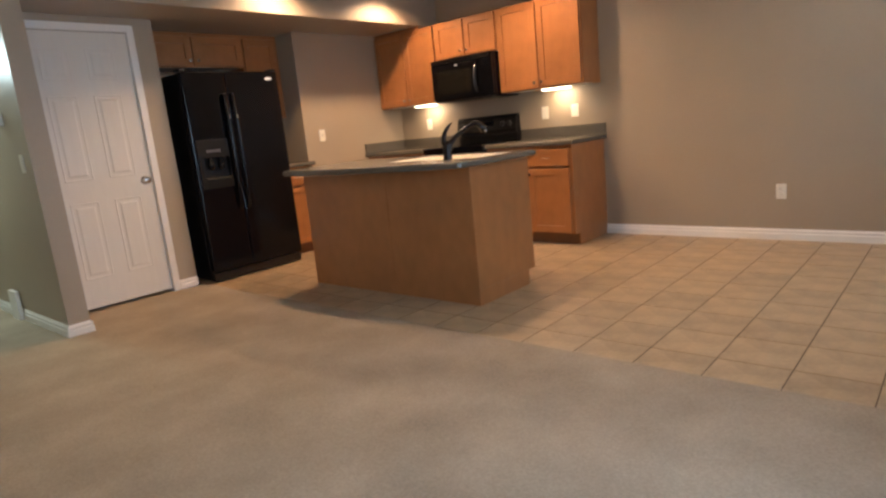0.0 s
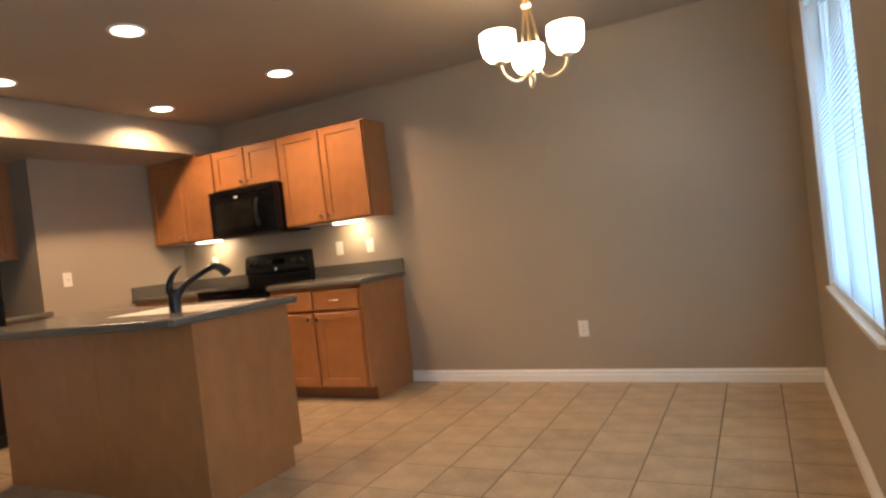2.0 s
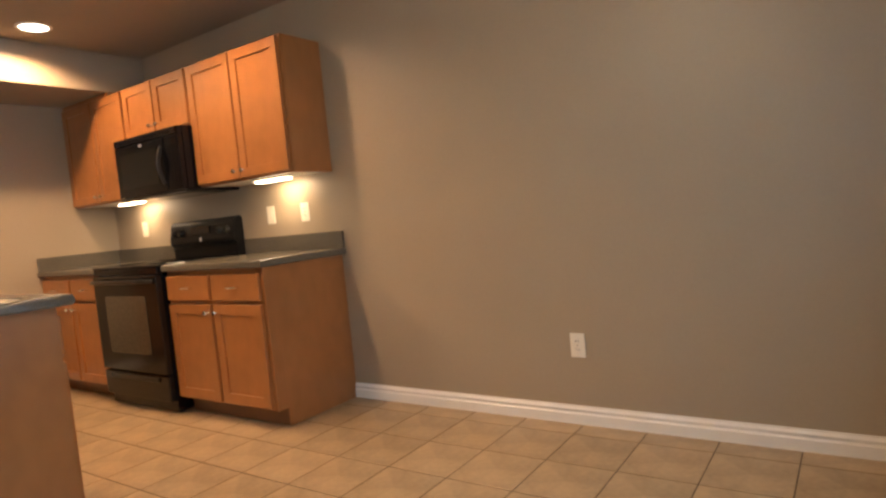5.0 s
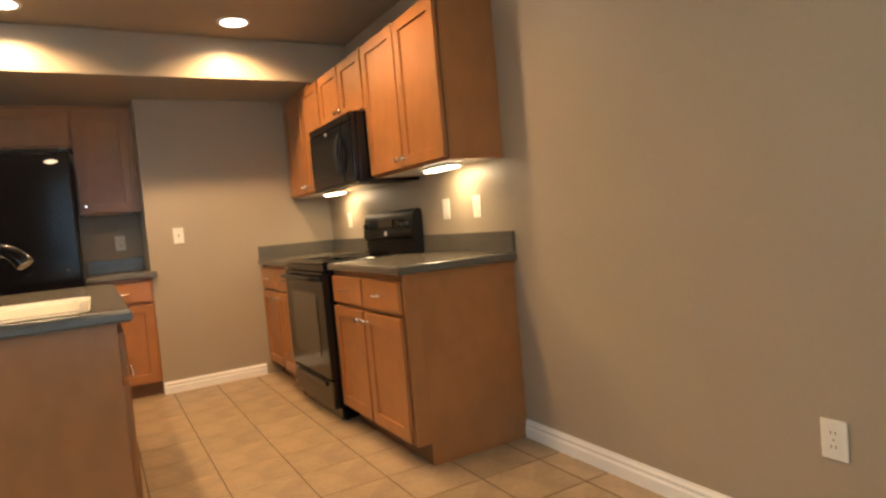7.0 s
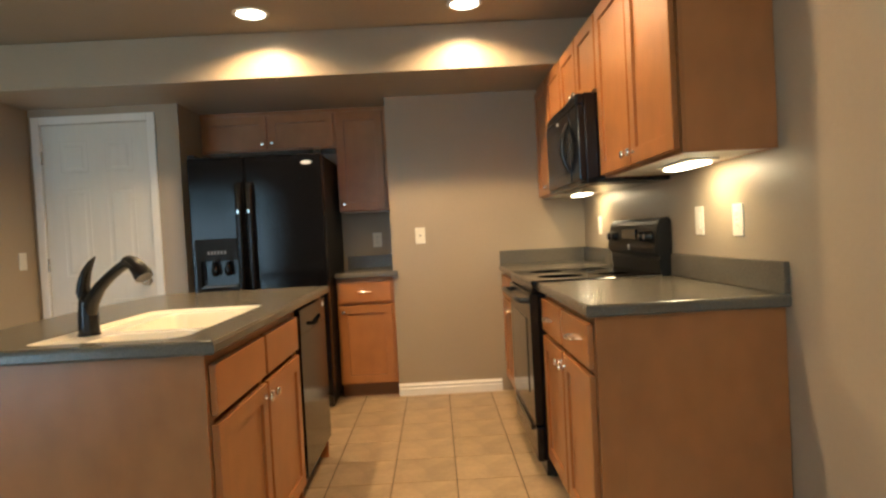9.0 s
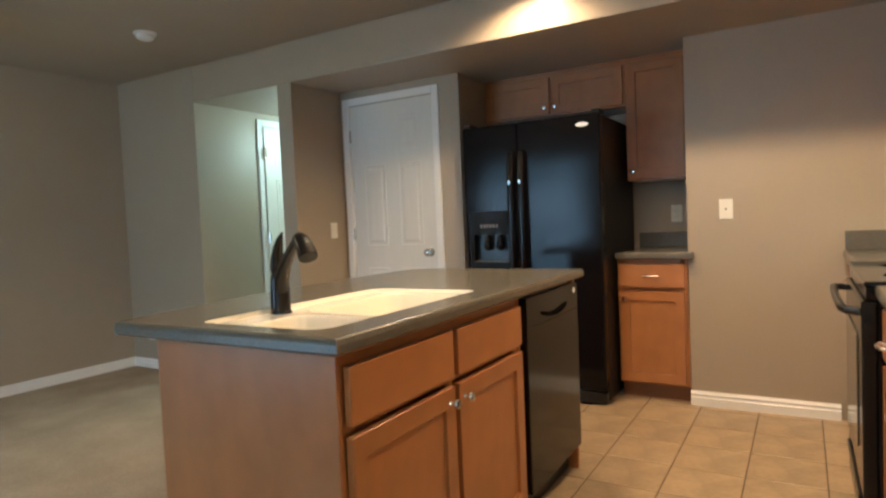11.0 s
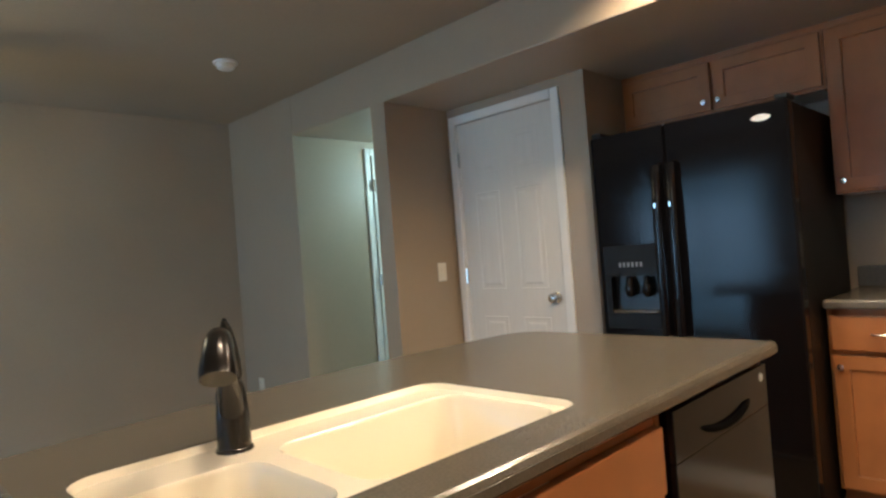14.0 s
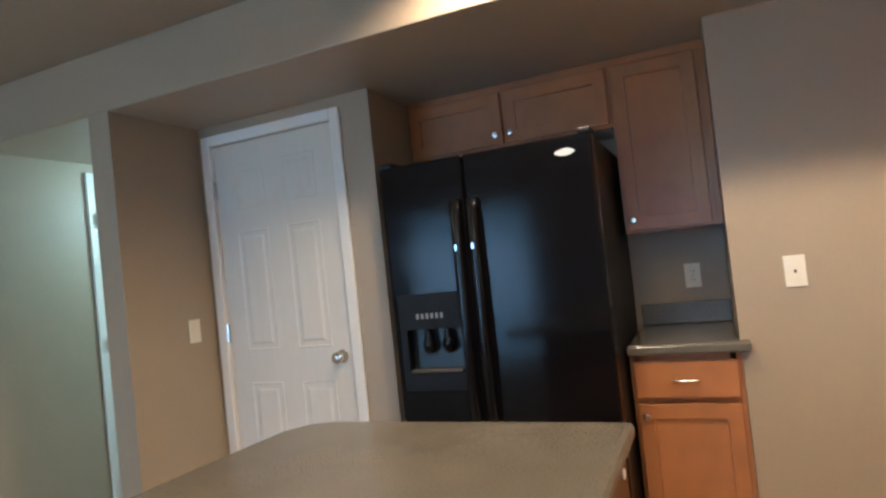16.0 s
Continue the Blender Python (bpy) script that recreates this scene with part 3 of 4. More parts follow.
part("badge", spin([(0.0, 0.0), (0.016, 0.0), (0.015, 0.003), (0.0, 0.004)], 16, (RW / 2, 0.5725, 1.040), "Y"), M_BADGE, con, "small silver badge")

# ---- microwave ----
mw = thing("microwave", pose(XM + 0.004, -0.395, 1.352), "black over-the-range microwave under a maple cabinet", "microwave")
MH = 0.414
part("body", box(0, RW, 0.012, 0.392, 0.0, MH, 0.004), M_BLACK, mw)
md = part("door", box(0.003, RW - 0.165, -0.022, 0.0115, 0.018, MH - 0.052, 0.008), M_BLACK, mw, "gloss black microwave door")
part("door_window", box(0.065, RW - 0.25, -0.0245, -0.0225, 0.075, MH - 0.11, 0.001), M_SMOKE, md, "dark door window")
part("handle", tube(arc((RW - 0.192, -0.022, 0.070), (RW - 0.188, -0.090, MH / 2 - 0.02), (RW - 0.192, -0.022, MH - 0.110), 12), 0.013, 10), M_BPLAS, md, "bowed black handle", True)
part("control_panel", box(RW - 0.160, RW - 0.003, -0.021, 0.0115, 0.018, MH - 0.052, 0.006), M_BLACK, mw)
part("display", box(RW - 0.140, RW - 0.025, -0.0225, -0.0212, MH - 0.115, MH - 0.075), M_BGLASS, mw)
for r in range(6):
    for c in range(3):
        part("button", box(RW - 0.140 + c * 0.040, RW - 0.108 + c * 0.040, -0.0222, -0.0212, 0.055 + r * 0.036, 0.079 + r * 0.036), M_BLACK, mw)
part("vent_panel", box(0.003, RW - 0.003, -0.020, 0.0115, MH - 0.049, MH - 0.002, 0.006), M_BLACK, mw)
for i in range(4):
    part("vent_slat", box(0.03, RW - 0.03, -0.0225, -0.0202, MH - 0.043 + i * 0.010, MH - 0.038 + i * 0.010), M_BPLAS, mw)
part("badge", upright(slab([(0.021 * math.cos(a) + RW / 2 - 0.052, 0.0085 * math.sin(a) + MH - 0.071) for a in [2 * math.pi * i / 20 for i in range(20)]], 0.0222, 0.0240, edge=0.0006)), M_BADGE, mw, "small oval silver badge")
part("grease_filter", box(0.08, RW - 0.08, 0.05, 0.34, -0.004, 0.0, 0.001), M_OVENWIN, mw)
part("bottom_lip", box(0.0, RW, -0.016, 0.0115, 0.0, 0.0155, 0.004), M_BPLAS, mw)


# ---- plates ----
def plate(name, m, label, kind_="outlet", w=0.072, h=0.116):
    ob = thing(name, m, label, "outlet" if kind_ == "outlet" else "switch" if kind_ == "switch" else "wall plate")
    part("cover", box(-w / 2, w / 2, -0.007, -0.0005, -h / 2, h / 2, 0.003), M_PLATE, ob)
    if kind_ == "outlet":
        for s in (-1, 1):
            f = part("receptacle", box(-0.017, 0.017, -0.0092, -0.0072, s * 0.020 - 0.014, s * 0.020 + 0.014, 0.001), M_PLATE, ob)
            for dx in (-0.0065, 0.0065):
                part("slot", box(dx - 0.0012, dx + 0.0012, -0.0096, -0.0093, s * 0.020 - 0.004, s * 0.020 + 0.006), M_SLOT, f)
        part("screw", spin([(0.003, 0), (0.003, 0.001), (0.0, 0.0015)], 8, (0, -0.0072, 0), "Y"), M_NICKEL, ob)
    elif kind_ == "switch":
        part("rocker", box(-0.0165, 0.0165, -0.0105, -0.0072, -0.033, 0.033, 0.002), M_PLATE, ob)
    else:
        part("jack", box(-0.0045, 0.0045, -0.0085, -0.0072, -0.0055, 0.0055), M_SLOT, ob)
    return ob


plate("outlet", pose(1.463, 0, 0.382), "ivory duplex outlet low on the taupe wall")
plate("outlet", pose(-0.260, 0, 1.152), "ivory duplex outlet above the backsplash")
plate("light_switch", pose(-0.578, 0, 1.156), "ivory rocker switch above the backsplash", "switch")
plate("outlet", pose(-2.075, 0, 1.160), "ivory outlet above the corner counter")
plate("phone_jack", pose(KX, -1.195, 1.155, 0, 0, 90), "ivory phone jack plate on the kitchen end wall", "jack")
plate("light_switch", pose(-2.215, RY, 1.120, 0, 0, 180), "ivory rocker switch beside the pantry door", "switch")
plate("outlet", pose(0.21, YB, 0.31, 0, 0, 180), "ivory duplex outlet on the living room wall")
plate("outlet", pose(SX, -5.60, 0.31, 0, 0, 90), "ivory duplex outlet low on the west wall")
plate("cable_jack", pose(SX, -5.13, 0.31, 0, 0, 90), "ivory cable jack plate low on the west wall", "jack")
plate("outlet", pose(RX, -1.56, 1.14, 0, 0, 90), "ivory outlet in the fridge alcove")
plate("light_switch", pose(-2.007, HR, 1.15, 0, 0, 0), "ivory rocker switch on the hall wall", "switch")

th = thing("thermostat", pose(-2.263, HR, 1.45), "small grey thermostat on the hall wall", "thermostat")
part("body", box(-0.055, 0.055, -0.028, -0.001, -0.045, 0.045, 0.006), M_DETECT, th)
part("screen", box(-0.03, 0.03, -0.0295, -0.0285, 0.0, 0.028), M_SLOT, th)
av = thing("air_return", pose(-2.85, HR - 0.014, 0.012), "white floor register cover standing at the hall baseboard", "register")
part("body", box(-0.09, 0.09, -0.030, 0.0, 0.0, 0.22, 0.004), M_TRIM, av)

# ---- refrigerator ----
FY0, FY1 = -2.737, -1.827
fr = thing("refrigerator", pose(-2.295, FY0, 0, 0, 0, 90), "black side-by-side refrigerator with ice dispenser", "refrigerator")
FW = FY1 - FY0
part("case", box(0.004, FW - 0.004, 0.0, 0.72, 0.03, 1.745, 0.006), M_CASE, fr, "textured black case")
split = 0.382
recess = rounded(0.058, split - 0.070, 0.874, 1.056, 0.012, 3)
fd = part("freezer_door", upright(slab(rounded(0.003, split - 0.003, 0.10, 1.752, 0.010, 3), 0.006, 0.068, [recess], edge=0.010)), M_FRIDGE, fr, "textured black freezer door")
ff = part("fridge_door", upright(slab(rounded(split + 0.003, FW - 0.003, 0.10, 1.752, 0.010, 3), 0.006, 0.068, edge=0.010)), M_FRIDGE, fr, "textured black fridge door")
for dd, hx in ((fd, split - 0.036), (ff, split + 0.036)):
    part("handle", tube([(hx, -0.066, 0.60), (hx, -0.092, 0.63), (hx, -0.110, 0.78), (hx, -0.115, 1.05), (hx, -0.112, 1.30), (hx, -0.102, 1.50), (hx, -0.098, 1.560), (hx, -0.067, 1.566)], [0.015, 0.0145, 0.0135, 0.013, 0.0135, 0.0145, 0.015, 0.015], 12, flat=1.55), M_BLACK, dd, "long flat gloss black handle", True)
    part("handle_tip", box(hx - 0.006, hx + 0.002, -0.1275, -0.123, 1.365, 1.390, 0.002), M_CHROME, dd, "chrome accent")
dp = part("dispenser_panel", upright(slab(rounded(0.030, split - 0.066, 0.800, 1.205, 0.010, 3), 0.0685, 0.0725, [recess], edge=0.002)), M_CASE, fd, "black dispenser panel")
part("dispenser_recess", box(0.050, split - 0.062, -0.016, -0.010, 0.866, 1.064), M_BPLAS, fd, "dark dispenser recess")
for k in range(6):
    part("dispenser_button", box(0.112 + k * 0.022, 0.124 + k * 0.022, -0.0745, -0.0726, 1.100, 1.122, 0.001), M_BUTTON, dp, "small grey button")
for k in (0.148, 0.238):
    part("dispenser_paddle", spin([(0.0, 0.0), (0.016, 0.004), (0.026, 0.022), (0.027, 0.045), (0.019, 0.070), (0.016, 0.100), (0.0, 0.104)], 16, (k, -0.046, 0.950)), M_BLACK, fd, "rounded black dispenser cradle", True)
part("drip_tray", box(0.070, split - 0.082, -0.080, -0.0165, 0.8765, 0.889, 0.004), M_OVENWIN, fd, "grey drip tray")
part("badge", slab([(0.040 * math.cos(a), 0.015 * math.sin(a) * abs(math.sin(a)) ** 0.35) for a in [2 * math.pi * i / 24 for i in range(24)]], 0, 0.004, edge=0.0015), M_BADGE, ff, "oval silver badge").matrix_local = Matrix(((1, 0, 0, FW - 0.105), (0, 0, -1, -0.0685), (0, 1, 0, 1.69), (0, 0, 0, 1)))
part("kick_grille", box(0.01, FW - 0.01, -0.045, -0.001, 0.02, 0.09, 0.004), M_BPLAS, fr)
for k in (0.03, FW - 0.03):
    part("hinge_cover", box(k - 0.025, k + 0.025, -0.055, 0.05, 1.7555, 1.775, 0.005), M_BPLAS, fr)
for k in (0.08, FW - 0.08):
    for q in (0.04, 0.66):
        part("roller", spin([(0.02, -0.02), (0.02, 0.02)], 12, (k, q, 0.02), "X"), M_BPLAS, fr)

# ---- cabinets of the fridge alcove, facing +x ----
UX = -2.75
upper("wall_cabinet", pose(UX - 0.02, -2.824, 0, 0, 0, 90), 1.014, 1.856, 2.130, "low honey maple two-door cabinet above the fridge", d=0.315)
upper("wall_cabinet", pose(UX - 0.02, -1.808, 0, 0, 0, 90), 0.372, 1.365, 2.130, "tall narrow honey maple wall cabinet beside the fridge", d=0.315, doors=1)
link_f = tagged(link_mesh("filler_strip", box(UX - 0.032, UX - 0.0205, -1.4355, KY - 0.001, 1.365, 2.130), M_WOOD), "narrow maple filler strip at the wall", "filler strip")
base("base_cabinet", pose(-2.485, -1.817, 0, 0, 0, 90), 0.410, "narrow honey maple base cabinet with one drawer beside the fridge", d=0.60, doors=1)
worktop(pose(0, 0, 0), [(RX + 0.001, -1.818), (-2.440, -1.818), (-2.440, -1.370), (KX + 0.002, -1.370), (KX + 0.002, KY - 0.001), (RX + 0.001, KY - 0.001)],
        ((RX + 0.001, RX + 0.021, -1.81, KY - 0.002),), "small grey-brown laminate countertop with backsplash beside the fridge")

for nm, b in (("trim_alcove", (UX - 0.030, UX - 0.0212, -2.824, KY - 0.002, 2.1305, SOFFIT - 0.001)), ("trim_corner", (KX + 0.004, SX - 0.004, -0.305, -0.296, U1 + 0.0005, SOFFIT - 0.001))):
    tagged(link_mesh(nm, box(*b), M_WOODH), "maple scribe strip between cabinets and soffit", "trim", kind="structure")

# ---- island ----
IX0, IX1, IYB, IYF = -1.340, 0.297, -2.338, -1.715
isl = thing("kitchen_island", pose(IX1, IYF, 0, 0, 0, 180), "honey maple kitchen island with sink cabinet and plain back", "kitchen island")
IL, ID = IX1 - IX0, IYF - IYB
SB = 0.995                                    # sink cabinet width
part("end_panel", box(0, 0.018, 0.0, ID, 0.105, 0.874, 0.001), M_WOOD, isl)
part("end_panel_foot", box(0, 0.018, 0.075, ID, 0.0, 0.1045), M_WOOD, isl)
part("far_end_panel", box(IL - 0.018, IL, 0.0, ID, 0.0, 0.874, 0.001), M_WOOD, isl)
for xa, xb in ((0.0, 0.738), (0.740, IL)):
    part("back_panel", box(xa, xb, ID, ID + 0.012, 0.0, 0.874, 0.0015), M_WOOD, isl)
ffr = bmesh.new()
for b in ((0.018, 0.056, 0.105, 0.874), (SB - 0.038, SB, 0.105, 0.874), (SB / 2 - 0.019, SB / 2 + 0.019, 0.143, 0.836), (0.056, SB - 0.038, 0.105, 0.143), (0.056, SB - 0.038, 0.836, 0.874), (0.056, SB - 0.038, 0.682, 0.720)):
    add_box(ffr, b[0], b[1], 0.004, 0.018, b[2], b[3])
part("face_frame", ffr, M_WOOD, isl)
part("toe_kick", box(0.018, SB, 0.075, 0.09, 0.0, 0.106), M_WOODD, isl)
part("divider", box(SB, SB + 0.018, 0.0, ID - 0.02, 0.0, 0.874), M_WOOD, isl)
dw_ = (SB - 0.024 - 0.012 - 0.019) / 2
for i in range(2):
    xa = 0.024 + i * (dw_ + 0.025)
    cab_door(isl, xa, 0.119, dw_, 0.556, (dw_ - 0.030 if i == 0 else 0.030, 0.512))
    drawer(isl, xa, 0.700, dw_, 0.138, pull=False)

dwr = thing("dishwasher", pose(IX1 - SB - 0.022, IYF, 0, 0, 0, 180), "black dishwasher built into the maple island", "dishwasher")
DW = IL - SB - 0.018 - 0.026
part("tub", box(0.0, DW, 0.02, 0.56, 0.10, 0.868), M_BPLAS, dwr)
part("door", box(0.014, DW - 0.006, -0.022, 0.0195, 0.125, 0.7448, 0.002), M_BLACK, dwr, "gloss black dishwasher door")
cp = part("control_panel", box(0.014, DW - 0.006, -0.0225, 0.0195, 0.746, 0.858, 0.002), M_BLACK, dwr)
# a black crescent on the panel stands for the shade inside the handle pocket
part("handle", tube(arc((0.15, -0.024, 0.790), (DW / 2, -0.033, 0.742), (DW - 0.15, -0.024, 0.790)), [0.002] + [0.008] * 9 + [0.002], 8), M_VOID, cp, "pocket handle as a crescent in shade black", True)
part("badge", spin([(0.0, 0.0), (0.012, 0.0), (0.011, 0.002), (0.0, 0.003)], 16, (DW - 0.052, -0.0228, 0.828), "Y"), M_BADGE, cp, "small round silver badge")
part("kick_plate", box(0.002, DW - 0.002, 0.045, 0.06, 0.0, 0.118), M_BPLAS, dwr)

# bowed worktop with the sink opening
outline = [(IX1 + 0.042, -1.672), (IX0 - 0.022, -1.675), (IX0 - 0.020, -2.47), (IX0 + 0.010, -2.54), (IX0 + 0.080, -2.580)]
nb = 14
for i in range(1, nb):
    t = i / nb
    outline.append((IX0 + 0.080 + t * (IX1 + 0.026 - IX0 - 0.080), -2.580 + 0.090 * t - 0.060 * math.sin(math.pi * t)))
outline += [(IX1 + 0.026, -2.492), (IX1 + 0.042, -2.476)]
SINK = (-0.548, 0.268, -2.228, -1.780)
hole = rounded(*SINK, 0.06)
itop = thing("island_countertop", pose(0, 0, 0), "grey-brown speckled laminate island worktop with sink opening", "countertop")
part("slab", slab(outline, 0.8745, 0.914, [hole], edge=0.012), M_TOP, itop)
bm = bmesh.new()
rims = [[bm.verts.new((p[0], p[1], z)) for p in offset(outline, d)] for d, z in ((0.001, 0.8822), (-0.0012, 0.8832), (-0.0012, 0.8995), (0.001, 0.9005))]
for a, b in zip(rims, rims[1:]):
    for i in range(len(a)):
        bm.faces.new((a[i], a[(i + 1) % len(a)], b[(i + 1) % len(b)], b[i]))
part("edge_band", bm, M_TOP, itop)

sink = thing("kitchen_sink", pose(0, 0, 0), "biscuit enamel double-bowl sink set in the island", "sink")
bm = bmesh.new()


def ring(loop, z):
    return [bm.verts.new((p[0], p[1], z)) for p in loop]


def bridge(a, b):
    for i in range(len(a)):
        j = (i + 1) % len(a)
        bm.faces.new((a[i], a[j], b[j], b[i]))


rim = offset(hole, 0.001)
rim_hi, rim_lo = ring(rim, 0.911), ring(offset(hole, 0.010), 0.898)
bridge(rim_hi, rim_lo)
deck = [rim_lo]
for b, depth in (((-0.518, -0.045, -2.135, -1.815), 0.20), ((-0.003, 0.236, -2.105, -1.815), 0.15)):
    lip = rounded(*b, 0.055)
    rings = [ring(lip, 0.898), ring(offset(lip, 0.006), 0.890), ring(offset(lip, 0.018), 0.898 - depth + 0.03), ring(offset(lip, 0.05), 0.898 - depth)]
    for a, c in zip(rings, rings[1:]):
        bridge(a, c)
    bm.faces.new(rings[-1])
    deck.append(rings[0])
edges = []
for loop in deck:
    for i in range(len(loop)):
        edges.append(bm.edges.get((loop[i], loop[(i + 1) % len(loop)])) or bm.edges.new((loop[i], loop[(i + 1) % len(loop)])))
bmesh.ops.triangle_fill(bm, use_beauty=True, use_dissolve=False, edges=edges)
part("basin", bm, M_SINK, sink, smooth=True)
for dx, dy, dz in ((-0.280, -1.975, 0.699), (0.117, -1.960, 0.749)):
    part("drain", spin([(0.0, 0.0), (0.025, 0.0), (0.038, 0.003), (0.042, 0.0)], 20, (dx, dy, dz)), M_NICKEL, sink, "round steel drain", True)

fau = thing("faucet", pose(-0.005, -2.182, 0.898, 0, 0, 62), "dark bronze pull-out kitchen faucet on the sink ledge", "faucet")
part("escutcheon", spin([(0.0, 0.0), (0.034, 0.0), (0.033, 0.006), (0.028, 0.010)], 20), M_BRONZE, fau, smooth=True)
part("column", tube([(0, 0, 0.006), (0, 0, 0.06), (0.002, 0, 0.105), (0.004, 0, 0.122), (0.006, 0, 0.132)], [0.0305, 0.0295, 0.027, 0.022, 0.013], 22), M_BRONZE, fau, smooth=True)
sp = part("spout", tube([(0.004, 0.0, 0.060), (0.024, 0, 0.108), (0.064, 0, 0.148), (0.114, 0, 0.180), (0.166, 0, 0.207), (0.201, 0, 0.220)],
                        [0.023, 0.0225, 0.0185, 0.0165, 0.0155, 0.0155], 18), M_BRONZE, fau, "rising curved spout", True)
part("spray_head", tube([(0.195, 0, 0.2235), (0.210, 0, 0.2245), (0.230, 0, 0.219), (0.250, 0, 0.205), (0.268, 0, 0.186), (0.275, 0, 0.176)],
                        [0.0165, 0.0195, 0.0215, 0.0235, 0.0265, 0.0255], 18), M_BRONZE, sp, "flared pull-out spray head", True)
part("lever", tube([(-0.020, 0, 0.108), (-0.019, 0, 0.135), (-0.013, 0, 0.165), (0.002, 0, 0.196), (0.024, 0, 0.222), (0.050, 0, 0.243)], [0.012, 0.0175, 0.0165, 0.0135, 0.0095, 0.003], 14, flat=1.2), M_BRONZE, fau, "curved pointed lever handle", True)

# ---- ceiling lights ----
for cx, cy in CANS:
    ob = thing("recessed_downlight", pose(cx, cy, CEIL), "lit round recessed downlight with white trim", "downlight", "recessed downlights")
    part("trim_ring", spin([(0.079, -0.002), (0.081, -0.006), (0.096, -0.006), (0.101, -0.001), (0.101, 0.0)], 28), M_DETECT, ob, smooth=True)
    part("lens", spin([(0.0, -0.006), (0.050, -0.0055), (0.0785, -0.003)], 28), M_CANLENS, ob, "glowing lens")

ch = thing("chandelier", pose(CHX, CHY, 0), "brass chandelier with three lit frosted glass shades", "chandelier")
part("canopy", spin([(0.0, 2.40), (0.03, 2.402), (0.058, 2.418), (0.065, 2.4395)], 24), M_GOLD, ch, smooth=True)
part("stem", tube([(0, 0, 2.20), (0, 0, 2.405)], 0.006, 10), M_GOLD, ch, smooth=True)
part("hub", spin([(0.0, 2.155), (0.020, 2.160), (0.030, 2.172), (0.022, 2.186), (0.012, 2.20), (0.024, 2.212), (0.012, 2.225), (0.0, 2.23)], 20), M_GOLD, ch, smooth=True)
part("finial", spin([(0.0, CHZ), (0.006, CHZ + 0.012), (0.011, CHZ + 0.035), (0.007, CHZ + 0.055), (0.016, CHZ + 0.066), (0.010, CHZ + 0.078), (0.0, CHZ + 0.082)], 16), M_GOLD, ch, smooth=True)
part("rod", tube([(0, 0, CHZ + 0.07), (0, 0, 2.16)], 0.006, 10), M_GOLD, ch)
for k in range(3):
    a = radians(-7 + 120 * k)
    c, s = math.cos(a), math.sin(a)
    pts = [(0.012, 2.16), (0.028, 2.08), (0.045, 1.99), (0.030, 1.90), (0.035, 1.85), (0.075, 1.815), (0.130, 1.815), (0.170, 1.85), (0.178, 1.893)]
    fine = []
    for p, q in zip(pts, pts[1:]):
        fine += [Vector(p).lerp(Vector(q), u / 3) for u in range(3)]
    fine.append(Vector(pts[-1]))
    for _ in range(3):
        fine = [fine[0]] + [(fine[i - 1] + 2 * fine[i] + fine[i + 1]) / 4 for i in range(1, len(fine) - 1)] + [fine[-1]]
    part("arm", tube([(r * c, r * s, z) for r, z in fine], 0.0062, 10), M_GOLD, ch, smooth=True)
    sx, sy = 0.178 * c, 0.178 * s
    part("cup", spin([(0.0, 1.888), (0.022, 1.890), (0.030, 1.900), (0.026, 1.912)], 18, (sx, sy, 0)), M_GOLD, ch, smooth=True)
    part("shade", spin([(0.026, 1.905), (0.054, 1.913), (0.073, 1.937), (0.081, 1.968), (0.083, 2.005), (0.082, 2.032), (0.078, 2.032), (0.079, 2.005), (0.077, 1.970), (0.069, 1.941), (0.052, 1.918), (0.026, 1.910)], 28, (sx, sy, 0)), M_SHADE, ch, "glowing frosted bowl shade", True)

sd = thing("smoke_detector", pose(-1.15, -4.43, CEIL), "white round smoke detector on the ceiling", "smoke detector")
part("base", spin([(0.0, -0.012), (0.068, -0.012), (0.070, -0.001)], 28), M_DETECT, sd, smooth=True)
part("cover", spin([(0.0, -0.045), (0.038, -0.044), (0.050, -0.036), (0.054, -0.0125)], 28), M_DETECT, sd, smooth=True)

fan = thing("ceiling_fan", pose(FANX, FANY, 0), "ceiling fan with dark blades and lit glass bowl", "ceiling fan")
part("canopy", spin([(0.03, 2.365), (0.060, 2.40), (0.068, 2.4395)], 24), M_NICKEL, fan, smooth=True)
part("downrod", tube([(0, 0, 2.28), (0, 0, 2.38)], 0.012, 10), M_NICKEL, fan)
part("motor", spin([(0.0, 2.105), (0.07, 2.11), (0.105, 2.135), (0.115, 2.18), (0.100, 2.235), (0.06, 2.27), (0.0, 2.285)], 28), M_NICKEL, fan, smooth=True)
part("light_bowl", spin([(0.0, 1.890), (0.05, 1.900), (0.090, 1.932), (0.106, 1.975), (0.098, 2.018), (0.070, 2.052), (0.046, 2.070), (0.044, 2.106)], 28), M_FANGLASS, fan, "glowing glass bowl", True)
for k in range(5):
    m = pose(0, 0, 0, 0, 0, 72 * k + 160)
    bm = slab([(0.15, -0.052), (0.49, -0.066), (0.522, -0.055), (0.532, 0.0), (0.522, 0.055), (0.49, 0.066), (0.15, 0.052)], -0.004, 0.004, edge=0.002)
    bl = part("blade", bm, M_BLADE, fan, "dark brown blade")
    bl.matrix_local = m @ pose(0, 0, 2.165, -13, 0, 0)
    br = part("blade_iron", box(0.095, 0.20, -0.018, 0.018, 2.157, 2.167, 0.003), M_NICKEL, fan)
    br.matrix_local = m

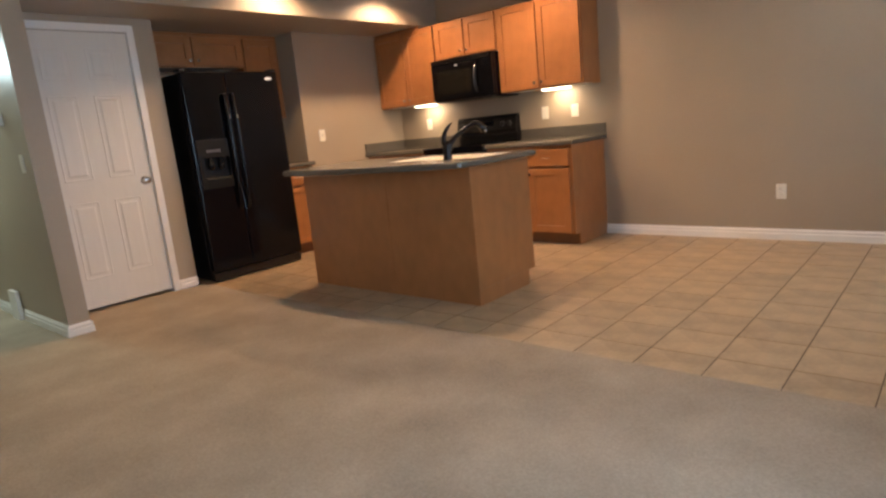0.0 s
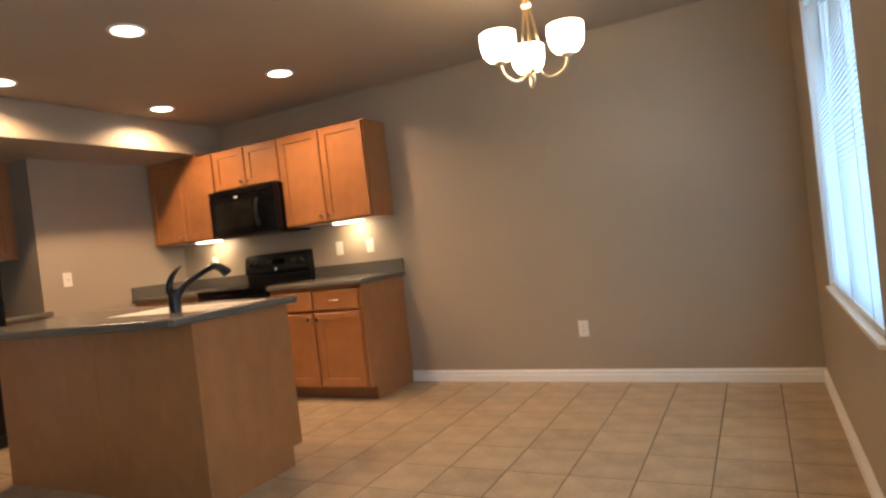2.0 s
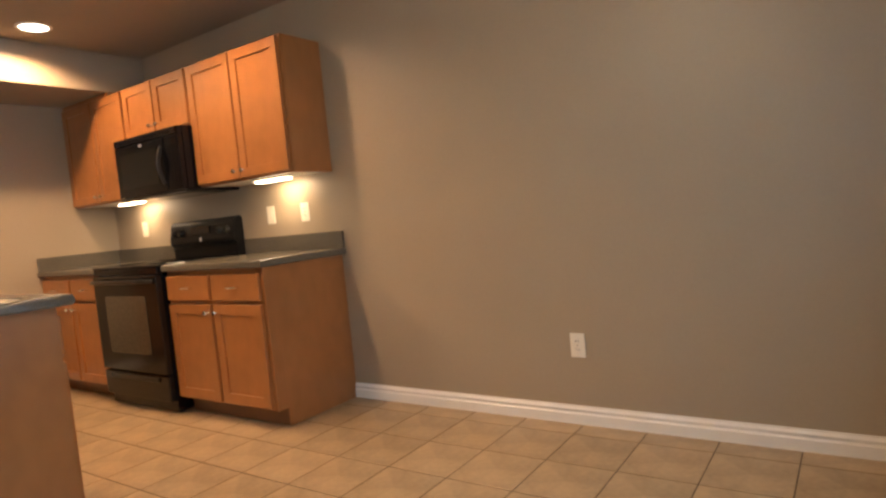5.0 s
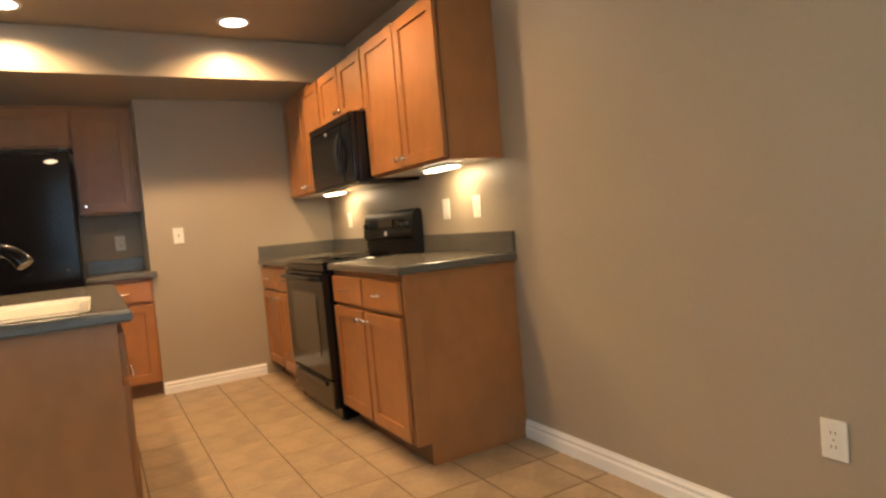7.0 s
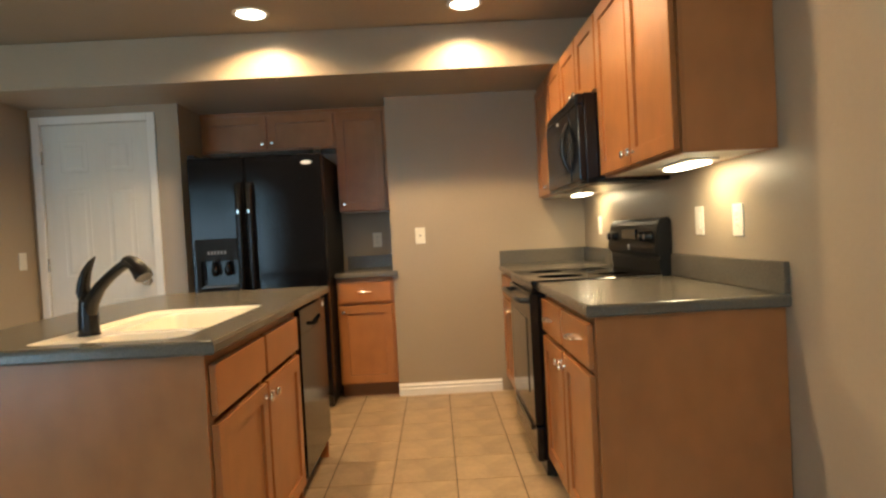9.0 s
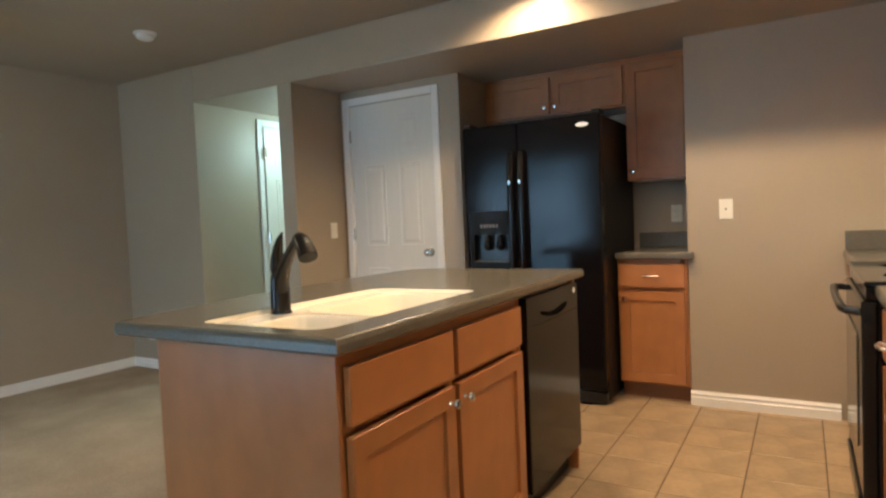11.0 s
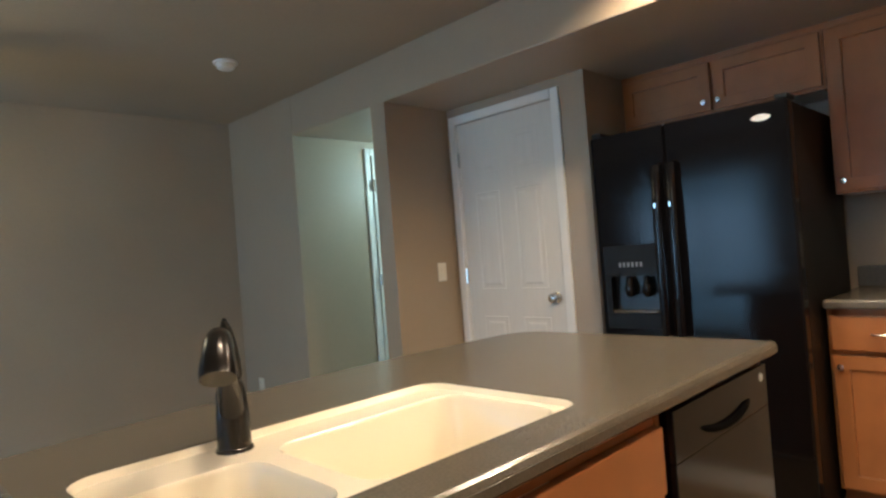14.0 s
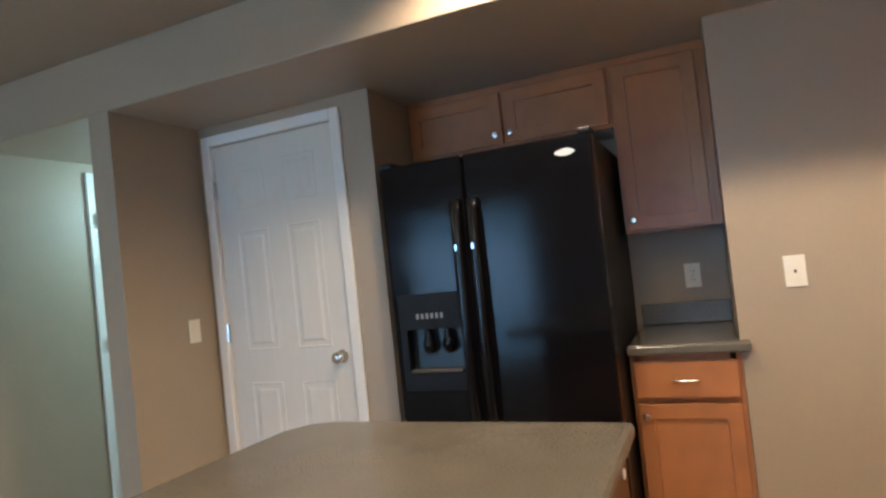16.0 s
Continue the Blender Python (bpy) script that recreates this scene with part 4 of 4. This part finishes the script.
hd = thing("hall_ceiling_light", pose(-3.30, -4.20, SOFFIT), "lit white glass dome light in the hall", "ceiling light")
part("pan", spin([(0.0, -0.02), (0.15, -0.018), (0.155, -0.001)], 24), M_DETECT, hd)
part("dome", spin([(0.0, -0.10), (0.06, -0.094), (0.11, -0.07), (0.135, -0.035), (0.14, -0.0205)], 24), M_DOME, hd, "glowing dome", True)

# ---- floor tiles ----
PX_, PY_, G = 0.2990, 0.3020, 0.004
XJ, YJ = 2.360, -1.045
tile_me = {}
for i in range(-3, 20):
    for j in range(-4, 8):
        xa, xb = XJ - (i + 1) * PX_ + G / 2, XJ - i * PX_ - G / 2
        ya, yb = YJ - (j + 1) * PY_ + G / 2, YJ - j * PY_ - G / 2
        xa, xb, ya, yb = max(xa, RX), min(xb, WX), max(ya, TY + 0.002), min(yb, -0.001)
        if xb - xa < 0.01 or yb - ya < 0.01:
            continue
        if xa > IX0 + 0.05 and xb < IX1 - 0.05 and ya > IYB + 0.02 and yb < IYF - 0.1:
            continue
        key = (round(xb - xa, 4), round(yb - ya, 4))
        if key not in tile_me:
            bm = bmesh.new()
            w2, h2 = key[0] / 2, key[1] / 2
            lo = [bm.verts.new((sx * w2, sy * h2, -0.004)) for sx, sy in ((-1, -1), (1, -1), (1, 1), (-1, 1))]
            mid = [bm.verts.new((sx * w2, sy * h2, 0.0005)) for sx, sy in ((-1, -1), (1, -1), (1, 1), (-1, 1))]
            hi = [bm.verts.new((sx * (w2 - 0.003), sy * (h2 - 0.003), 0.0025)) for sx, sy in ((-1, -1), (1, -1), (1, 1), (-1, 1))]
            for a, b in ((lo, mid), (mid, hi)):
                for q in range(4):
                    bm.faces.new((a[q], a[(q + 1) % 4], b[(q + 1) % 4], b[q]))
            bm.faces.new(hi)
            bmesh.ops.recalc_face_normals(bm, faces=bm.faces[:])
            me = bpy.data.meshes.new("tile")
            bm.to_mesh(me)
            bm.free()
            me.materials.append(M_TILE)
            tile_me[key] = me
        ob = new("tile", tile_me[key])
        ob.parent = tile_floor
        ob.location = ((xa + xb) / 2, (ya + yb) / 2, 0)
